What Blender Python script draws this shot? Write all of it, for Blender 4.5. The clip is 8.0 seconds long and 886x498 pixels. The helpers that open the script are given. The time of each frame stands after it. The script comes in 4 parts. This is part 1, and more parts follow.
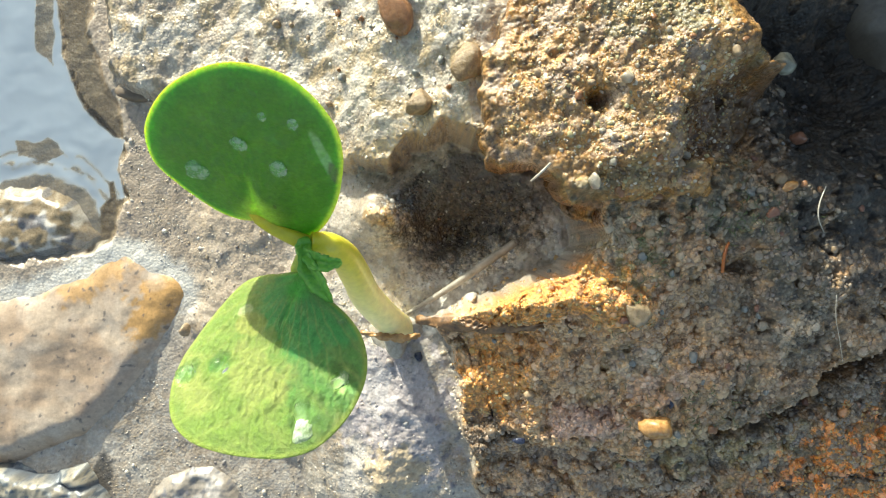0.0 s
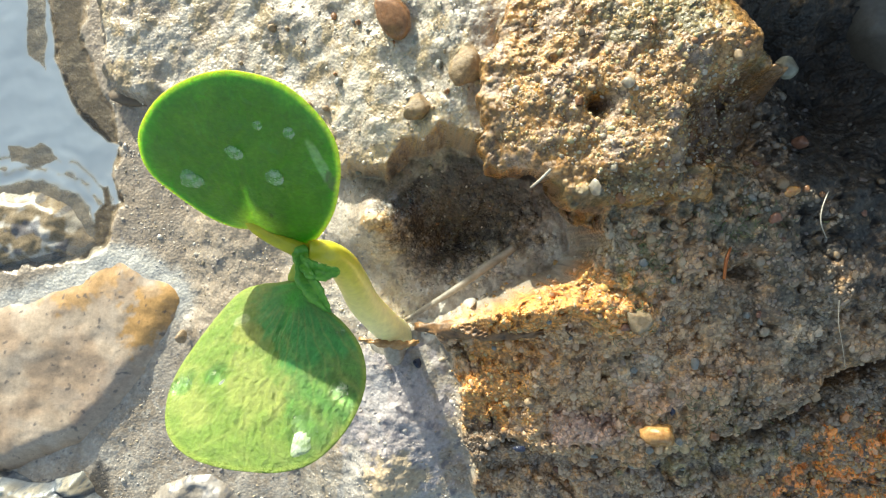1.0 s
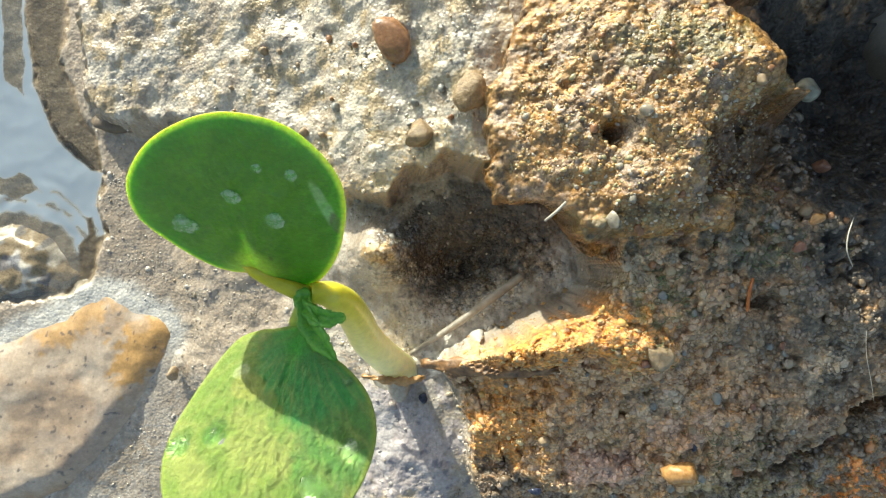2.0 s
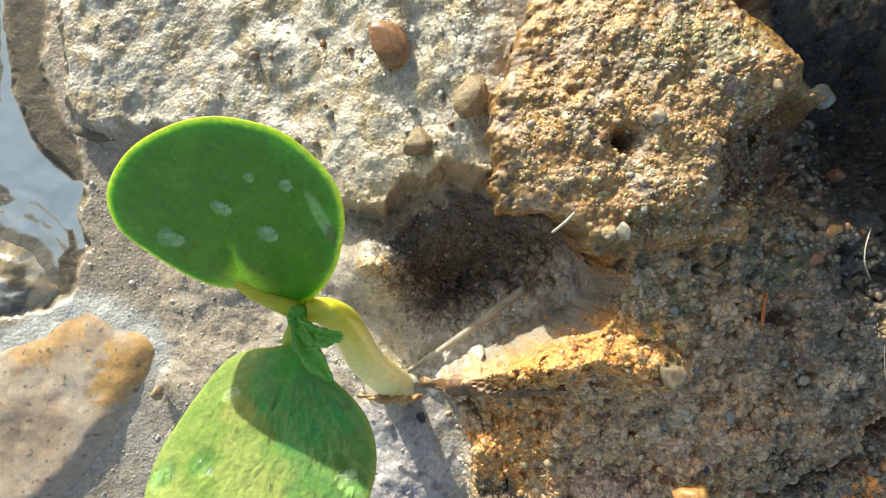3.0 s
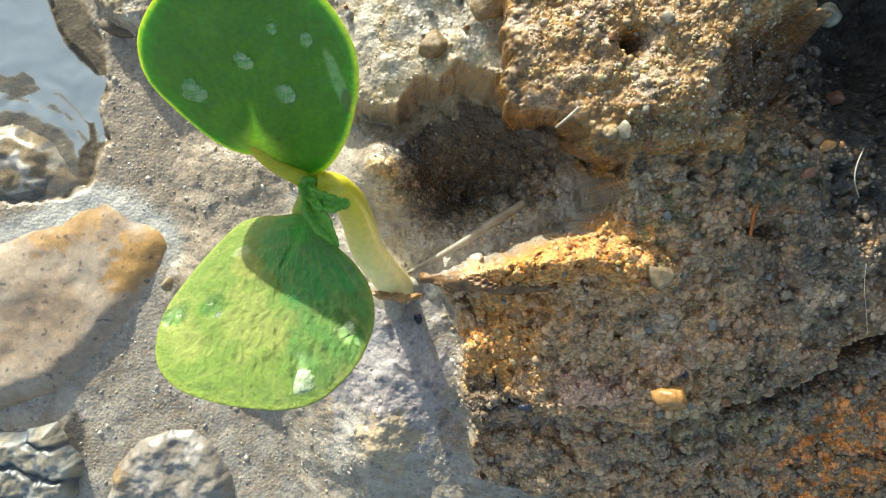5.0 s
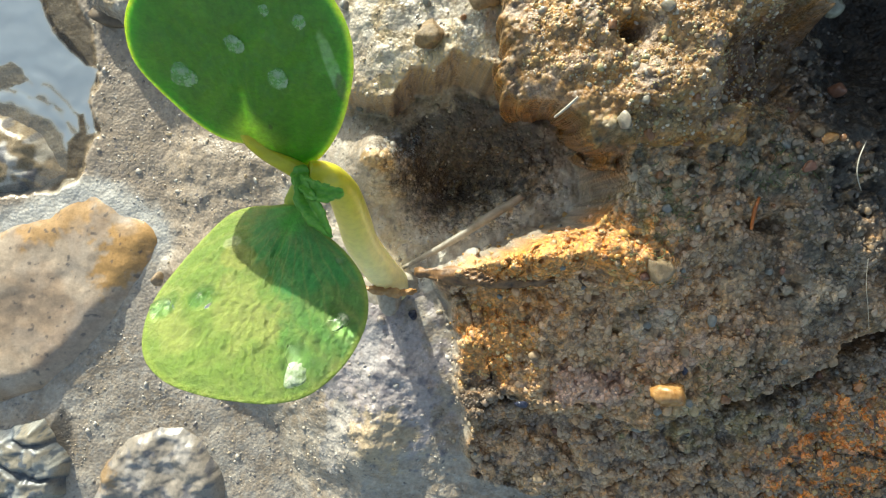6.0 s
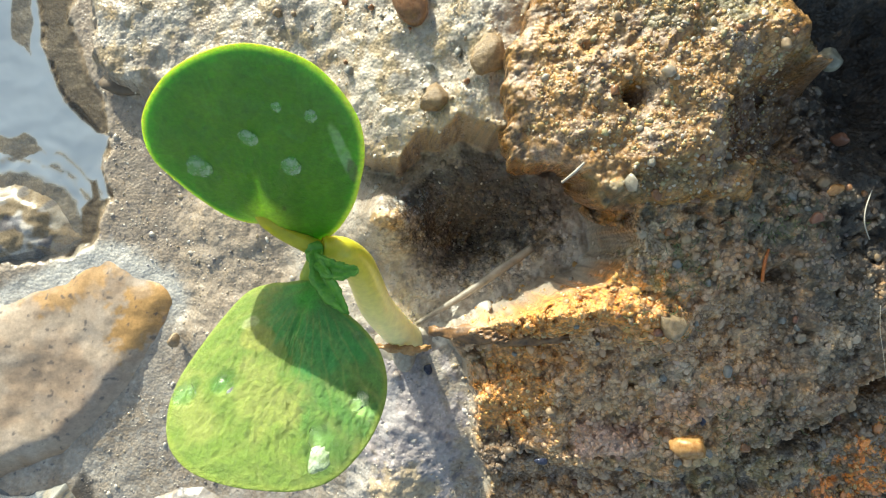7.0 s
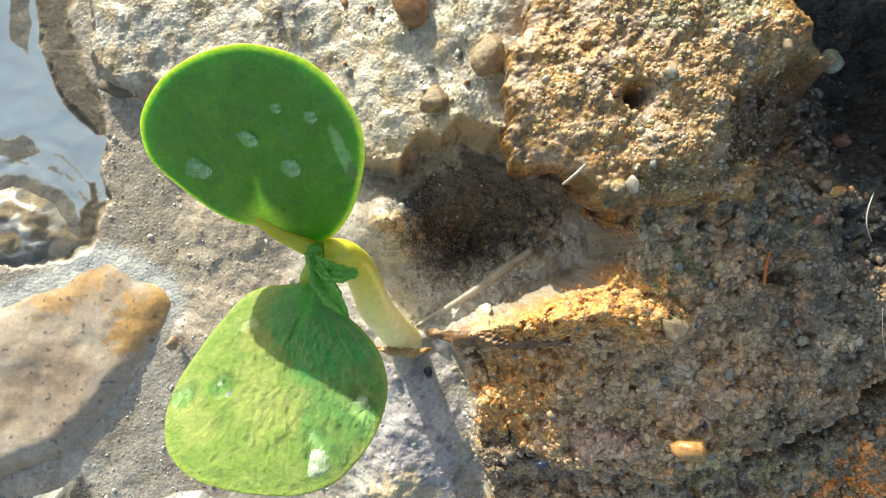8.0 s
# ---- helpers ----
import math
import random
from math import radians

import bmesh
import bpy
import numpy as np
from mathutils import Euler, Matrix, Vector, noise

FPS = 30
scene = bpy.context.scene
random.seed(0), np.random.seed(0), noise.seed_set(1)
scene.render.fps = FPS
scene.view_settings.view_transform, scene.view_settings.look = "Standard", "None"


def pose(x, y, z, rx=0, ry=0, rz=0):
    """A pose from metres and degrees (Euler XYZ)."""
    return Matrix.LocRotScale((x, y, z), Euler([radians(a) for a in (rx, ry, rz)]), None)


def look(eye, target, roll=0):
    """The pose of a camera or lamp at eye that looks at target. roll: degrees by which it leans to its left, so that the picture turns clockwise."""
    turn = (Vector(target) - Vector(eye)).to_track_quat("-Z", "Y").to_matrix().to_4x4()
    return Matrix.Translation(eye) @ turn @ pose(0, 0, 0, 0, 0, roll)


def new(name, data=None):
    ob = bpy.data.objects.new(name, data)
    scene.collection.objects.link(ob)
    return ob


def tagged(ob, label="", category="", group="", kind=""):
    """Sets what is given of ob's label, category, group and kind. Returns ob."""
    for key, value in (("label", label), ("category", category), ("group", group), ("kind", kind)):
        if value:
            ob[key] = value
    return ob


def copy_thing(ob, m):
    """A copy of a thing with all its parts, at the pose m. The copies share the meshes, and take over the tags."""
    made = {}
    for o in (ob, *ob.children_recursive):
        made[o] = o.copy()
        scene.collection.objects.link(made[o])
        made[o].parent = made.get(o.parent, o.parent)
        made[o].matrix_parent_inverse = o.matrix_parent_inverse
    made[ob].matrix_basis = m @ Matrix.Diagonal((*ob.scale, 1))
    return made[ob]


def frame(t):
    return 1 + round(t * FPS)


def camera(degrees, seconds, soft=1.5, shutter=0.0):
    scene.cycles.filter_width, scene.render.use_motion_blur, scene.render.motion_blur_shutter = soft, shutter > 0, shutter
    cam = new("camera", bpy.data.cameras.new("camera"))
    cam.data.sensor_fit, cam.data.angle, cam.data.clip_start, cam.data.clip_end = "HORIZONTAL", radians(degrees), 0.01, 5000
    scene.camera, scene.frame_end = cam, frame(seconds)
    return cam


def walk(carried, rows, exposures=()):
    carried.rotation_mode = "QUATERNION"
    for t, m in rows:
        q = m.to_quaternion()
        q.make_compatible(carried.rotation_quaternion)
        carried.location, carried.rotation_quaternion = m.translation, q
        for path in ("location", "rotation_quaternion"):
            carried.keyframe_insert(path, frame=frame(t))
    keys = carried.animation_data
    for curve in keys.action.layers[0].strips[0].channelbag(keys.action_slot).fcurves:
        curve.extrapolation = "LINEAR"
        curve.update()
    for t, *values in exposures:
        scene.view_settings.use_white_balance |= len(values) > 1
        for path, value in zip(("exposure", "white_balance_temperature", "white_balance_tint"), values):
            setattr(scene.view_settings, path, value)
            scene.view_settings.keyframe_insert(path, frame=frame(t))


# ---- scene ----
cam = camera(71.9, 8.0, 1.2)
PATH = [
    (0.0, 0.00025, 0.00007, 0.13020, -0.019, 0.002, 0.147),
    (0.5, 0.00020, 0.00066, 0.12992, 0.052, -0.008, 0.015),
    (1.0, -0.00015, 0.00177, 0.12873, -0.144, -0.283, -0.134),
    (1.5, -0.00127, 0.00414, 0.12583, 0.247, -0.803, -0.749),
    (2.0, -0.00413, 0.00811, 0.12215, 0.216, -1.477, -1.338),
    (2.2, -0.00473, 0.00907, 0.12188, 0.227, -1.525, -1.499),
    (3.3, -0.00658, 0.00847, 0.11531, 1.610, -2.812, -1.524),
    (3.5, -0.00556, 0.00170, 0.11689, 1.760, -2.433, -0.207),
    (4.0, -0.00559, -0.00120, 0.11939, 0.658, -2.007, 0.661),
    (4.5, -0.00588, -0.00140, 0.12147, -0.256, -1.703, 0.868),
    (5.0, -0.00594, -0.00686, 0.12158, -1.443, -1.987, 2.481),
    (5.2, -0.00592, -0.00693, 0.12120, -1.436, -2.107, 2.489),
    (6.3, -0.00596, -0.00897, 0.11901, -1.024, -2.511, 2.799),
    (6.5, -0.00616, -0.00736, 0.11932, -0.639, -2.351, 2.395),
    (7.0, -0.00756, 0.00055, 0.12051, 0.305, -1.943, 0.378),
    (7.5, -0.00766, 0.00032, 0.12005, 0.492, -1.992, 0.372),
    (8.0, -0.00778, 0.00050, 0.11990, 0.537, -2.036, 0.352),
]
LIGHT = [(0.0, 1.48), (1.0, 1.42), (2.0, 1.34), (3.5, 1.22), (4.0, 1.27), (4.5, 1.30), (5.0, 1.25), (6.5, 1.17), (7.0, 1.30), (8.0, 1.34)]
walk(cam, [(t, pose(*row)) for t, *row in PATH], LIGHT)

from mathutils.bvhtree import BVHTree

# ---- world, sun, exposure ----
SUN_TO = Vector((-0.406, 0.871, 0.276)).normalized()
world = bpy.data.worlds.new("sky")
scene.world = world
world.use_nodes = True
wn = world.node_tree
sky = wn.nodes.new("ShaderNodeTexSky")
sky.sky_type, sky.sun_disc = "NISHITA", False
sky.sun_elevation = math.asin(SUN_TO.z)
sky.sun_rotation = math.atan2(SUN_TO.x, SUN_TO.y)
sky.dust_density, sky.air_density, sky.ozone_density = 2.2, 1.0, 1.6
haze = wn.nodes.new("ShaderNodeHueSaturation")
haze.inputs["Saturation"].default_value = 0.7
wn.links.new(sky.outputs[0], haze.inputs["Color"])
wn.links.new(haze.outputs[0], wn.nodes["Background"].inputs[0])
wn.nodes["Background"].inputs[1].default_value = 0.112
sun_data = bpy.data.lights.new("sun", "SUN")
sun_data.energy, sun_data.angle, sun_data.color = 3.45, radians(0.6), (1.0, 0.93, 0.80)
sun = new("sun", sun_data)
sun.matrix_world = look(SUN_TO * 2.0, (0, 0, 0))
scene.view_settings.use_white_balance = True
scene.view_settings.white_balance_temperature, scene.view_settings.white_balance_tint = 6050, -2


# ---- noise on arrays, in millimetres ----
def hashed(ix, iy, seed):
    n = (ix.astype(np.int64) * 374761393 + iy.astype(np.int64) * 668265263 + seed * 1274126177) & 0x7FFFFFFF
    n = ((n ^ (n >> 13)) * 1103515245 + 12345) & 0x7FFFFFFF
    n = ((n ^ (n >> 15)) * 1013904223 + 7) & 0x7FFFFFFF
    return ((n ^ (n >> 11)) & 0xFFFFF) / float(0x100000)


def perlin(x, y, seed=0):
    ix, iy = np.floor(x), np.floor(y)
    fx, fy = x - ix, y - iy
    u, v = fx * fx * fx * (fx * (fx * 6 - 15) + 10), fy * fy * fy * (fy * (fy * 6 - 15) + 10)

    def corner(i, j):
        a = hashed(ix + i, iy + j, seed) * 2 * math.pi
        return np.cos(a) * (fx - i) + np.sin(a) * (fy - j)

    low = corner(0, 0) * (1 - u) + corner(1, 0) * u
    high = corner(0, 1) * (1 - u) + corner(1, 1) * u
    return (low * (1 - v) + high * v) * 1.4


def fbm(x, y, size, octaves=4, seed=0, gain=0.5):
    total, amp = 0.0, 1.0
    for k in range(octaves):
        total = total + amp * perlin(x / size + 17.3 * k, y / size - 9.1 * k, seed + 31 * k)
        amp, size = amp * gain, size / 2.03
    return total


def cells(x, y, size, seed=0):
    """Round grains: the height of each grain's cap from 0 to 1, and a random number of its own."""
    x, y = x / size, y / size
    ix, iy = np.floor(x), np.floor(y)
    best, second, own = np.full(x.shape, 9.0), np.full(x.shape, 9.0), np.zeros(x.shape)
    for i in (-1, 0, 1):
        for j in (-1, 0, 1):
            a, b = hashed(ix + i, iy + j, seed), hashed(ix + i, iy + j, seed + 57)
            d = np.hypot(ix + i + a - x, iy + j + b - y)
            nearer = d < best
            second = np.where(nearer, best, np.minimum(second, d))
            own = np.where(nearer, hashed(ix + i, iy + j, seed + 91), own)
            best = np.minimum(best, d)
    return np.clip((second - best) * 1.6, 0, 1) ** 0.6, own


def smooth(a, b, v):
    t = np.clip((v - a) / (b - a), 0, 1)
    return t * t * (3 - 2 * t)


def inside(points, x, y):
    """The signed distance in mm to a closed outline, positive inside it."""
    p = np.array(points, float)
    best, odd = np.full(x.shape, 1e9), np.zeros(x.shape, bool)
    for (ax, ay), (bx, by) in zip(p, np.roll(p, -1, 0)):
        dx, dy = bx - ax, by - ay
        t = np.clip(((x - ax) * dx + (y - ay) * dy) / (dx * dx + dy * dy + 1e-9), 0, 1)
        best = np.minimum(best, np.hypot(x - ax - t * dx, y - ay - t * dy))
        odd ^= ((ay > y) != (by > y)) & (x < dx * (y - ay) / (by - ay + 1e-12) + ax)
    return np.where(odd, best, -best)


def spot(x, y, cx, cy, rx, ry, turn=0.0, ragged=0.35, seed=5):
    """1 in the middle of a ragged oval patch, 0 outside it."""
    c, s = math.cos(radians(turn)), math.sin(radians(turn))
    u, v = ((x - cx) * c + (y - cy) * s) / rx, (-(x - cx) * s + (y - cy) * c) / ry
    r = np.hypot(u, v)
    near = r < 1.15 + 1.7 * ragged
    out = np.zeros(np.shape(x))
    if near.any():
        out[near] = smooth(1.15, 0.75, r[near] + ragged * fbm(x[near], y[near], 5.0, 4, seed, 0.65))
    return out


def lobe(x, y, cx, cy, rx, ry, turn=0.0):
    c, s = math.cos(radians(turn)), math.sin(radians(turn))
    u, v = ((x - cx) * c + (y - cy) * s) / rx, (-(x - cx) * s + (y - cy) * c) / ry
    return np.exp(-(u * u + v * v))


def mix(base, colour, weight):
    return base * (1 - weight[..., None]) + np.array(colour) * weight[..., None]


def curve_through(points, count):
    p = np.array(points, float)
    n = len(p)
    s = np.linspace(0, n, count, endpoint=False)
    i = s.astype(int)
    f = (s - i)[:, None]
    a, b, c, d = p[(i - 1) % n], p[i % n], p[(i + 1) % n], p[(i + 2) % n]
    return 0.5 * (2 * b + (c - a) * f + (2 * a - 5 * b + 4 * c - d) * f ** 2 + (3 * b - a - 3 * c + d) * f ** 3)


# ---- materials ----
def nodes_of(name):
    m = bpy.data.materials.new(name)
    m.use_nodes = True
    t = m.node_tree
    return m, t, t.nodes["Principled BSDF"]


def ramp(t, source, *stops):
    r = t.nodes.new("ShaderNodeValToRGB")
    while len(r.color_ramp.elements) < len(stops):
        r.color_ramp.elements.new(0.5)
    for e, (at, c) in zip(r.color_ramp.elements, stops):
        e.position = at
        e.color = (*c, 1) if isinstance(c, tuple) else (c, c, c, 1)
    t.links.new(source, r.inputs[0])
    return r.outputs[0]


def noise_of(t, scale, detail=6.0, rough=0.6, vector=None):
    n = t.nodes.new("ShaderNodeTexNoise")
    n.inputs["Scale"].default_value, n.inputs["Detail"].default_value, n.inputs["Roughness"].default_value = scale, detail, rough
    if vector is None:
        vector = t.nodes.new("ShaderNodeTexCoord").outputs["Object"]
    t.links.new(vector, n.inputs["Vector"])
    return n.outputs["Fac"]


def times(t, a, b, kind="MULTIPLY", factor=1.0):
    n = t.nodes.new("ShaderNodeMix")
    n.data_type, n.blend_type = "RGBA", kind
    n.inputs[0].default_value = factor
    t.links.new(a, n.inputs[6])
    t.links.new(b, n.inputs[7])
    return n.outputs[2]


def bump(t, p, height, strength, distance):
    b = t.nodes.new("ShaderNodeBump")
    b.inputs["Strength"].default_value, b.inputs["Distance"].default_value = strength, distance
    t.links.new(height, b.inputs["Height"])
    t.links.new(b.outputs[0], p.inputs["Normal"])


def earth_material(name, grain=2600.0, gloss=(0.22, 0.62), relief=0.00025, spread=0.35, pebbly=0.0, grit=None):
    """Wet earth and stone. The mesh's tint gives colour and, in its alpha, wetness; grit (a number, or the mesh's own) says how grainy it is."""
    m, t, p = nodes_of(name)
    a = t.nodes.new("ShaderNodeAttribute")
    a.attribute_name = "tint"
    if grit is None:
        g = t.nodes.new("ShaderNodeAttribute")
        g.attribute_name = "grit"
        gritty = g.outputs["Fac"]
    else:
        g = t.nodes.new("ShaderNodeValue")
        g.outputs[0].default_value = grit
        gritty = g.outputs[0]

    def shade(c, source, low, high, amount):
        n = t.nodes.new("ShaderNodeMix")
        n.data_type, n.blend_type = "RGBA", "MULTIPLY"
        if amount is None:
            n.inputs[0].default_value = 1.0
        else:
            t.links.new(amount, n.inputs[0])
        t.links.new(c, n.inputs[6])
        t.links.new(ramp(t, source, low, high), n.inputs[7])
        return n.outputs[2]

    def shade_by(c, source, amount, *stops):
        n = t.nodes.new("ShaderNodeMix")
        n.data_type, n.blend_type = "RGBA", "MULTIPLY"
        t.links.new(amount, n.inputs[0])
        t.links.new(c, n.inputs[6])
        t.links.new(ramp(t, source, *stops), n.inputs[7])
        return n.outputs[2]

    fine, coarse = noise_of(t, grain, 5.0, 0.7), noise_of(t, 260.0, 5.0, 0.6)
    c = shade(a.outputs["Color"], fine, (0.3, 1 - spread), (0.7, 1 + 0.8 * spread), gritty)
    c = shade(c, coarse, (0.3, 0.84), (0.7, 1.14), None)
    height = fine
    if pebbly:
        v = t.nodes.new("ShaderNodeTexVoronoi")
        v.inputs["Scale"].default_value = 1250.0
        t.links.new(t.nodes.new("ShaderNodeTexCoord").outputs["Object"], v.inputs["Vector"])
        grey = t.nodes.new("ShaderNodeRGBToBW")
        t.links.new(v.outputs["Color"], grey.inputs[0])
        c = shade(c, grey.outputs[0], (0.2, 1 - 0.5 * pebbly), (0.8, 1 + 0.5 * pebbly), gritty)
        c = shade(c, v.outputs["Distance"], (0.4, 1.0), (0.8, 1 - 0.4 * pebbly), gritty)
        w2 = t.nodes.new("ShaderNodeTexVoronoi")
        w2.inputs["Scale"].default_value = 640.0
        t.links.new(t.nodes.new("ShaderNodeTexCoord").outputs["Object"], w2.inputs["Vector"])
        tone = t.nodes.new("ShaderNodeSeparateColor")
        t.links.new(w2.outputs["Color"], tone.inputs[0])
        k = pebbly
        c = shade_by(c, tone.outputs[0], gritty, (0.0, (1 - 0.6 * k, 1 - 0.6 * k, 1 - 0.5 * k)), (0.25, (1.0, 1.0, 1.0)), (0.5, (1 + 0.25 * k, 1 + 0.05 * k, 1 - 0.3 * k)), (0.75, (1.0, 1.0, 1.0)), (1.0, (1 + 0.5 * k, 1 + 0.55 * k, 1 + 0.6 * k)))
        joined = t.nodes.new("ShaderNodeMath")
        joined.operation = "MULTIPLY_ADD"
        t.links.new(v.outputs["Distance"], joined.inputs[0])
        joined.inputs[1].default_value = -1.6 * pebbly
        t.links.new(fine, joined.inputs[2])
        height = joined.outputs[0]
    t.links.new(c, p.inputs["Base Color"])
    w = t.nodes.new("ShaderNodeMath")
    w.operation = "MULTIPLY_ADD"
    t.links.new(a.outputs["Alpha"], w.inputs[0])
    w.inputs[1].default_value = gloss[0] - gloss[1]
    w.inputs[2].default_value = gloss[1] - 0.13
    r = t.nodes.new("ShaderNodeMath")
    r.operation = "MULTIPLY_ADD"
    t.links.new(fine, r.inputs[0])
    r.inputs[1].default_value = 0.3
    t.links.new(w.outputs[0], r.inputs[2])
    t.links.new(r.outputs[0], p.inputs["Roughness"])
    p.inputs["Specular IOR Level"].default_value = 0.6
    lift = t.nodes.new("ShaderNodeMath")
    lift.operation = "MULTIPLY_ADD"
    t.links.new(gritty, lift.inputs[0])
    lift.inputs[1].default_value, lift.inputs[2].default_value = 0.65, 0.2
    tall = t.nodes.new("ShaderNodeMath")
    tall.operation = "MULTIPLY"
    t.links.new(height, tall.inputs[0])
    t.links.new(lift.outputs[0], tall.inputs[1])
    bump(t, p, tall.outputs[0], 1.0, relief)
    return m


def plain_material(name, dark, light, scale=900.0, rough=0.4, relief=0.0002, see=0.0, under=0.0):
    m, t, p = nodes_of(name)
    n = noise_of(t, scale, 6.0, 0.65)
    t.links.new(ramp(t, n, (0.3, dark), (0.7, light)), p.inputs["Base Color"])
    t.links.new(ramp(t, noise_of(t, scale * 0.6), (0.3, rough * 0.65), (0.7, min(1.0, rough * 1.4))), p.inputs["Roughness"])
    p.inputs["Transmission Weight"].default_value = see
    if under:
        p.inputs["Subsurface Weight"].default_value = under
        p.inputs["Subsurface Scale"].default_value = 0.0012
        p.inputs["Subsurface Radius"].default_value = (1.0, 0.7, 0.35)
    bump(t, p, n, 0.6, relief)
    return m


EARTH = earth_material("wet_earth", 2300.0, (0.16, 0.5), 0.0004, 0.28, 0.85)
ROCK = earth_material("gritty_rock", 2200.0, (0.18, 0.45), 0.00022, 0.26, 0.6, 1.0)
SMOOTH_STONE = earth_material("smooth_stone", 1500.0, (0.24, 0.5), 0.00014, 0.22, 0.0, 0.8)
GRAIN = earth_material("sand_grain", 3000.0, (0.15, 0.55), 0.00008, 0.22, 0.0, 1.0)
HUSK = plain_material("husk", (0.24, 0.11, 0.03), (0.55, 0.32, 0.12), 600.0, 0.4, 0.0003)
BARK = plain_material("bark", (0.05, 0.025, 0.012), (0.36, 0.19, 0.075), 520.0, 0.4, 0.0004)
STRAW = plain_material("straw", (0.20, 0.165, 0.12), (0.38, 0.325, 0.255), 500.0, 0.45, 0.0002)
FIBRE = plain_material("fibre", (0.34, 0.29, 0.22), (0.6, 0.54, 0.44), 900.0, 0.5, 0.00005)
RED_FIBRE = plain_material("red_fibre", (0.25, 0.06, 0.01), (0.5, 0.16, 0.03), 900.0, 0.4, 0.00005)
QUARTZ = plain_material("quartz", (0.30, 0.25, 0.18), (0.56, 0.49, 0.38), 1200.0, 0.35, 0.00008, 0.4, 0.2)
HONEY = plain_material("honey_quartz", (0.20, 0.14, 0.07), (0.46, 0.34, 0.21), 1000.0, 0.3, 0.00008, 0.3, 0.2)
AMBER = plain_material("amber_stone", (0.26, 0.11, 0.025), (0.60, 0.34, 0.12), 800.0, 0.25, 0.0003, 0.1, 0.3)
BROWN = plain_material("brown_stone", (0.13, 0.06, 0.025), (0.34, 0.17, 0.075), 800.0, 0.3, 0.0002, 0.0, 0.2)
TAN = plain_material("tan_stone", (0.17, 0.11, 0.06), (0.40, 0.28, 0.16), 1100.0, 0.55, 0.0003)
CLAST = plain_material("clast_stone", (0.13, 0.08, 0.038), (0.34, 0.23, 0.115), 900.0, 0.4, 0.0009)
RED = plain_material("red_stone", (0.14, 0.06, 0.035), (0.25, 0.12, 0.07), 900.0, 0.35, 0.0002)
MOSSY = plain_material("mossy_stone", (0.12, 0.115, 0.085), (0.30, 0.285, 0.22), 800.0, 0.35, 0.0002)
DARK = plain_material("dark_stone", (0.012, 0.014, 0.03), (0.04, 0.045, 0.08), 900.0, 0.3, 0.0002)


def leaf_material(name, deep, gloss, coat, shine, crinkle, under=0.55):
    """Living leaf: its colour from the mesh's tint, light seeping through the flesh, a waxy skin."""
    m, t, p = nodes_of(name)
    a = t.nodes.new("ShaderNodeAttribute")
    a.attribute_name = "tint"
    fine = noise_of(t, 1300.0, 6.0, 0.7)
    c = times(t, a.outputs["Color"], ramp(t, fine, (0.3, 0.74), (0.7, 1.22)))
    t.links.new(c, p.inputs["Base Color"])
    t.links.new(ramp(t, noise_of(t, 350.0), (0.3, gloss), (0.7, gloss * 1.5)), p.inputs["Roughness"])
    p.inputs["Subsurface Weight"].default_value = under
    p.inputs["Subsurface Scale"].default_value = deep
    p.inputs["Subsurface Radius"].default_value = (0.55, 1.0, 0.12)
    p.inputs["Coat Weight"].default_value = coat
    p.inputs["Coat Roughness"].default_value = 0.2
    p.inputs["Specular IOR Level"].default_value = shine
    bump(t, p, noise_of(t, 1100.0, 8.0, 0.7), 0.7, crinkle)
    return m


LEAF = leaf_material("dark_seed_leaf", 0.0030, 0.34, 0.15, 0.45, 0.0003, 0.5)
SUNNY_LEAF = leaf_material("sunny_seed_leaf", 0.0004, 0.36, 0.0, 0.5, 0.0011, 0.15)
water_mat, wt, wp = nodes_of("water")
# The mesh's tint holds the painted sky glare, its alpha how far it hides the bottom.
glare_attr = wt.nodes.new("ShaderNodeAttribute")
glare_attr.attribute_name = "tint"
wt.links.new(glare_attr.outputs["Color"], wp.inputs["Base Color"])
wt.links.new(glare_attr.outputs["Alpha"], wp.inputs["Transmission Weight"])
wp.inputs["Roughness"].default_value = 0.03
wp.inputs["IOR"].default_value = 1.5
bump(wt, wp, noise_of(wt, 90.0, 2.0, 0.5), 0.3, 0.002)
drop_mat, dt, dp = nodes_of("drop")
dp.inputs["Base Color"].default_value = (1.0, 1.0, 1.0, 1)
dp.inputs["Roughness"].default_value = 0.03
dp.inputs["IOR"].default_value = 1.33
dp.inputs["Transmission Weight"].default_value = 1.0

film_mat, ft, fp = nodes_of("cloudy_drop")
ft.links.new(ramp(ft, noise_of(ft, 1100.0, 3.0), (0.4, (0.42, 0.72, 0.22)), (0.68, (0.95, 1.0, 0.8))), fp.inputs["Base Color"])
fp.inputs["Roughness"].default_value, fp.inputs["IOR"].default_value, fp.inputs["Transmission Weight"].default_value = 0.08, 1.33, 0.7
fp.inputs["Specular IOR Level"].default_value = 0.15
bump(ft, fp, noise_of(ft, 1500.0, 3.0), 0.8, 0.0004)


# Whitish skin that paints a drop's bright glare as a body of its own.
glare_patch, pt, pp = nodes_of("glare_patch")
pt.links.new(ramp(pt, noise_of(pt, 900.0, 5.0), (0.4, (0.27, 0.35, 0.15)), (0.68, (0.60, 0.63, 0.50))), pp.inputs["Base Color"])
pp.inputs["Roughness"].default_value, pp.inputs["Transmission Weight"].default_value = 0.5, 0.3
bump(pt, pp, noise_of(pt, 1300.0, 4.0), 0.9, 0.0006)


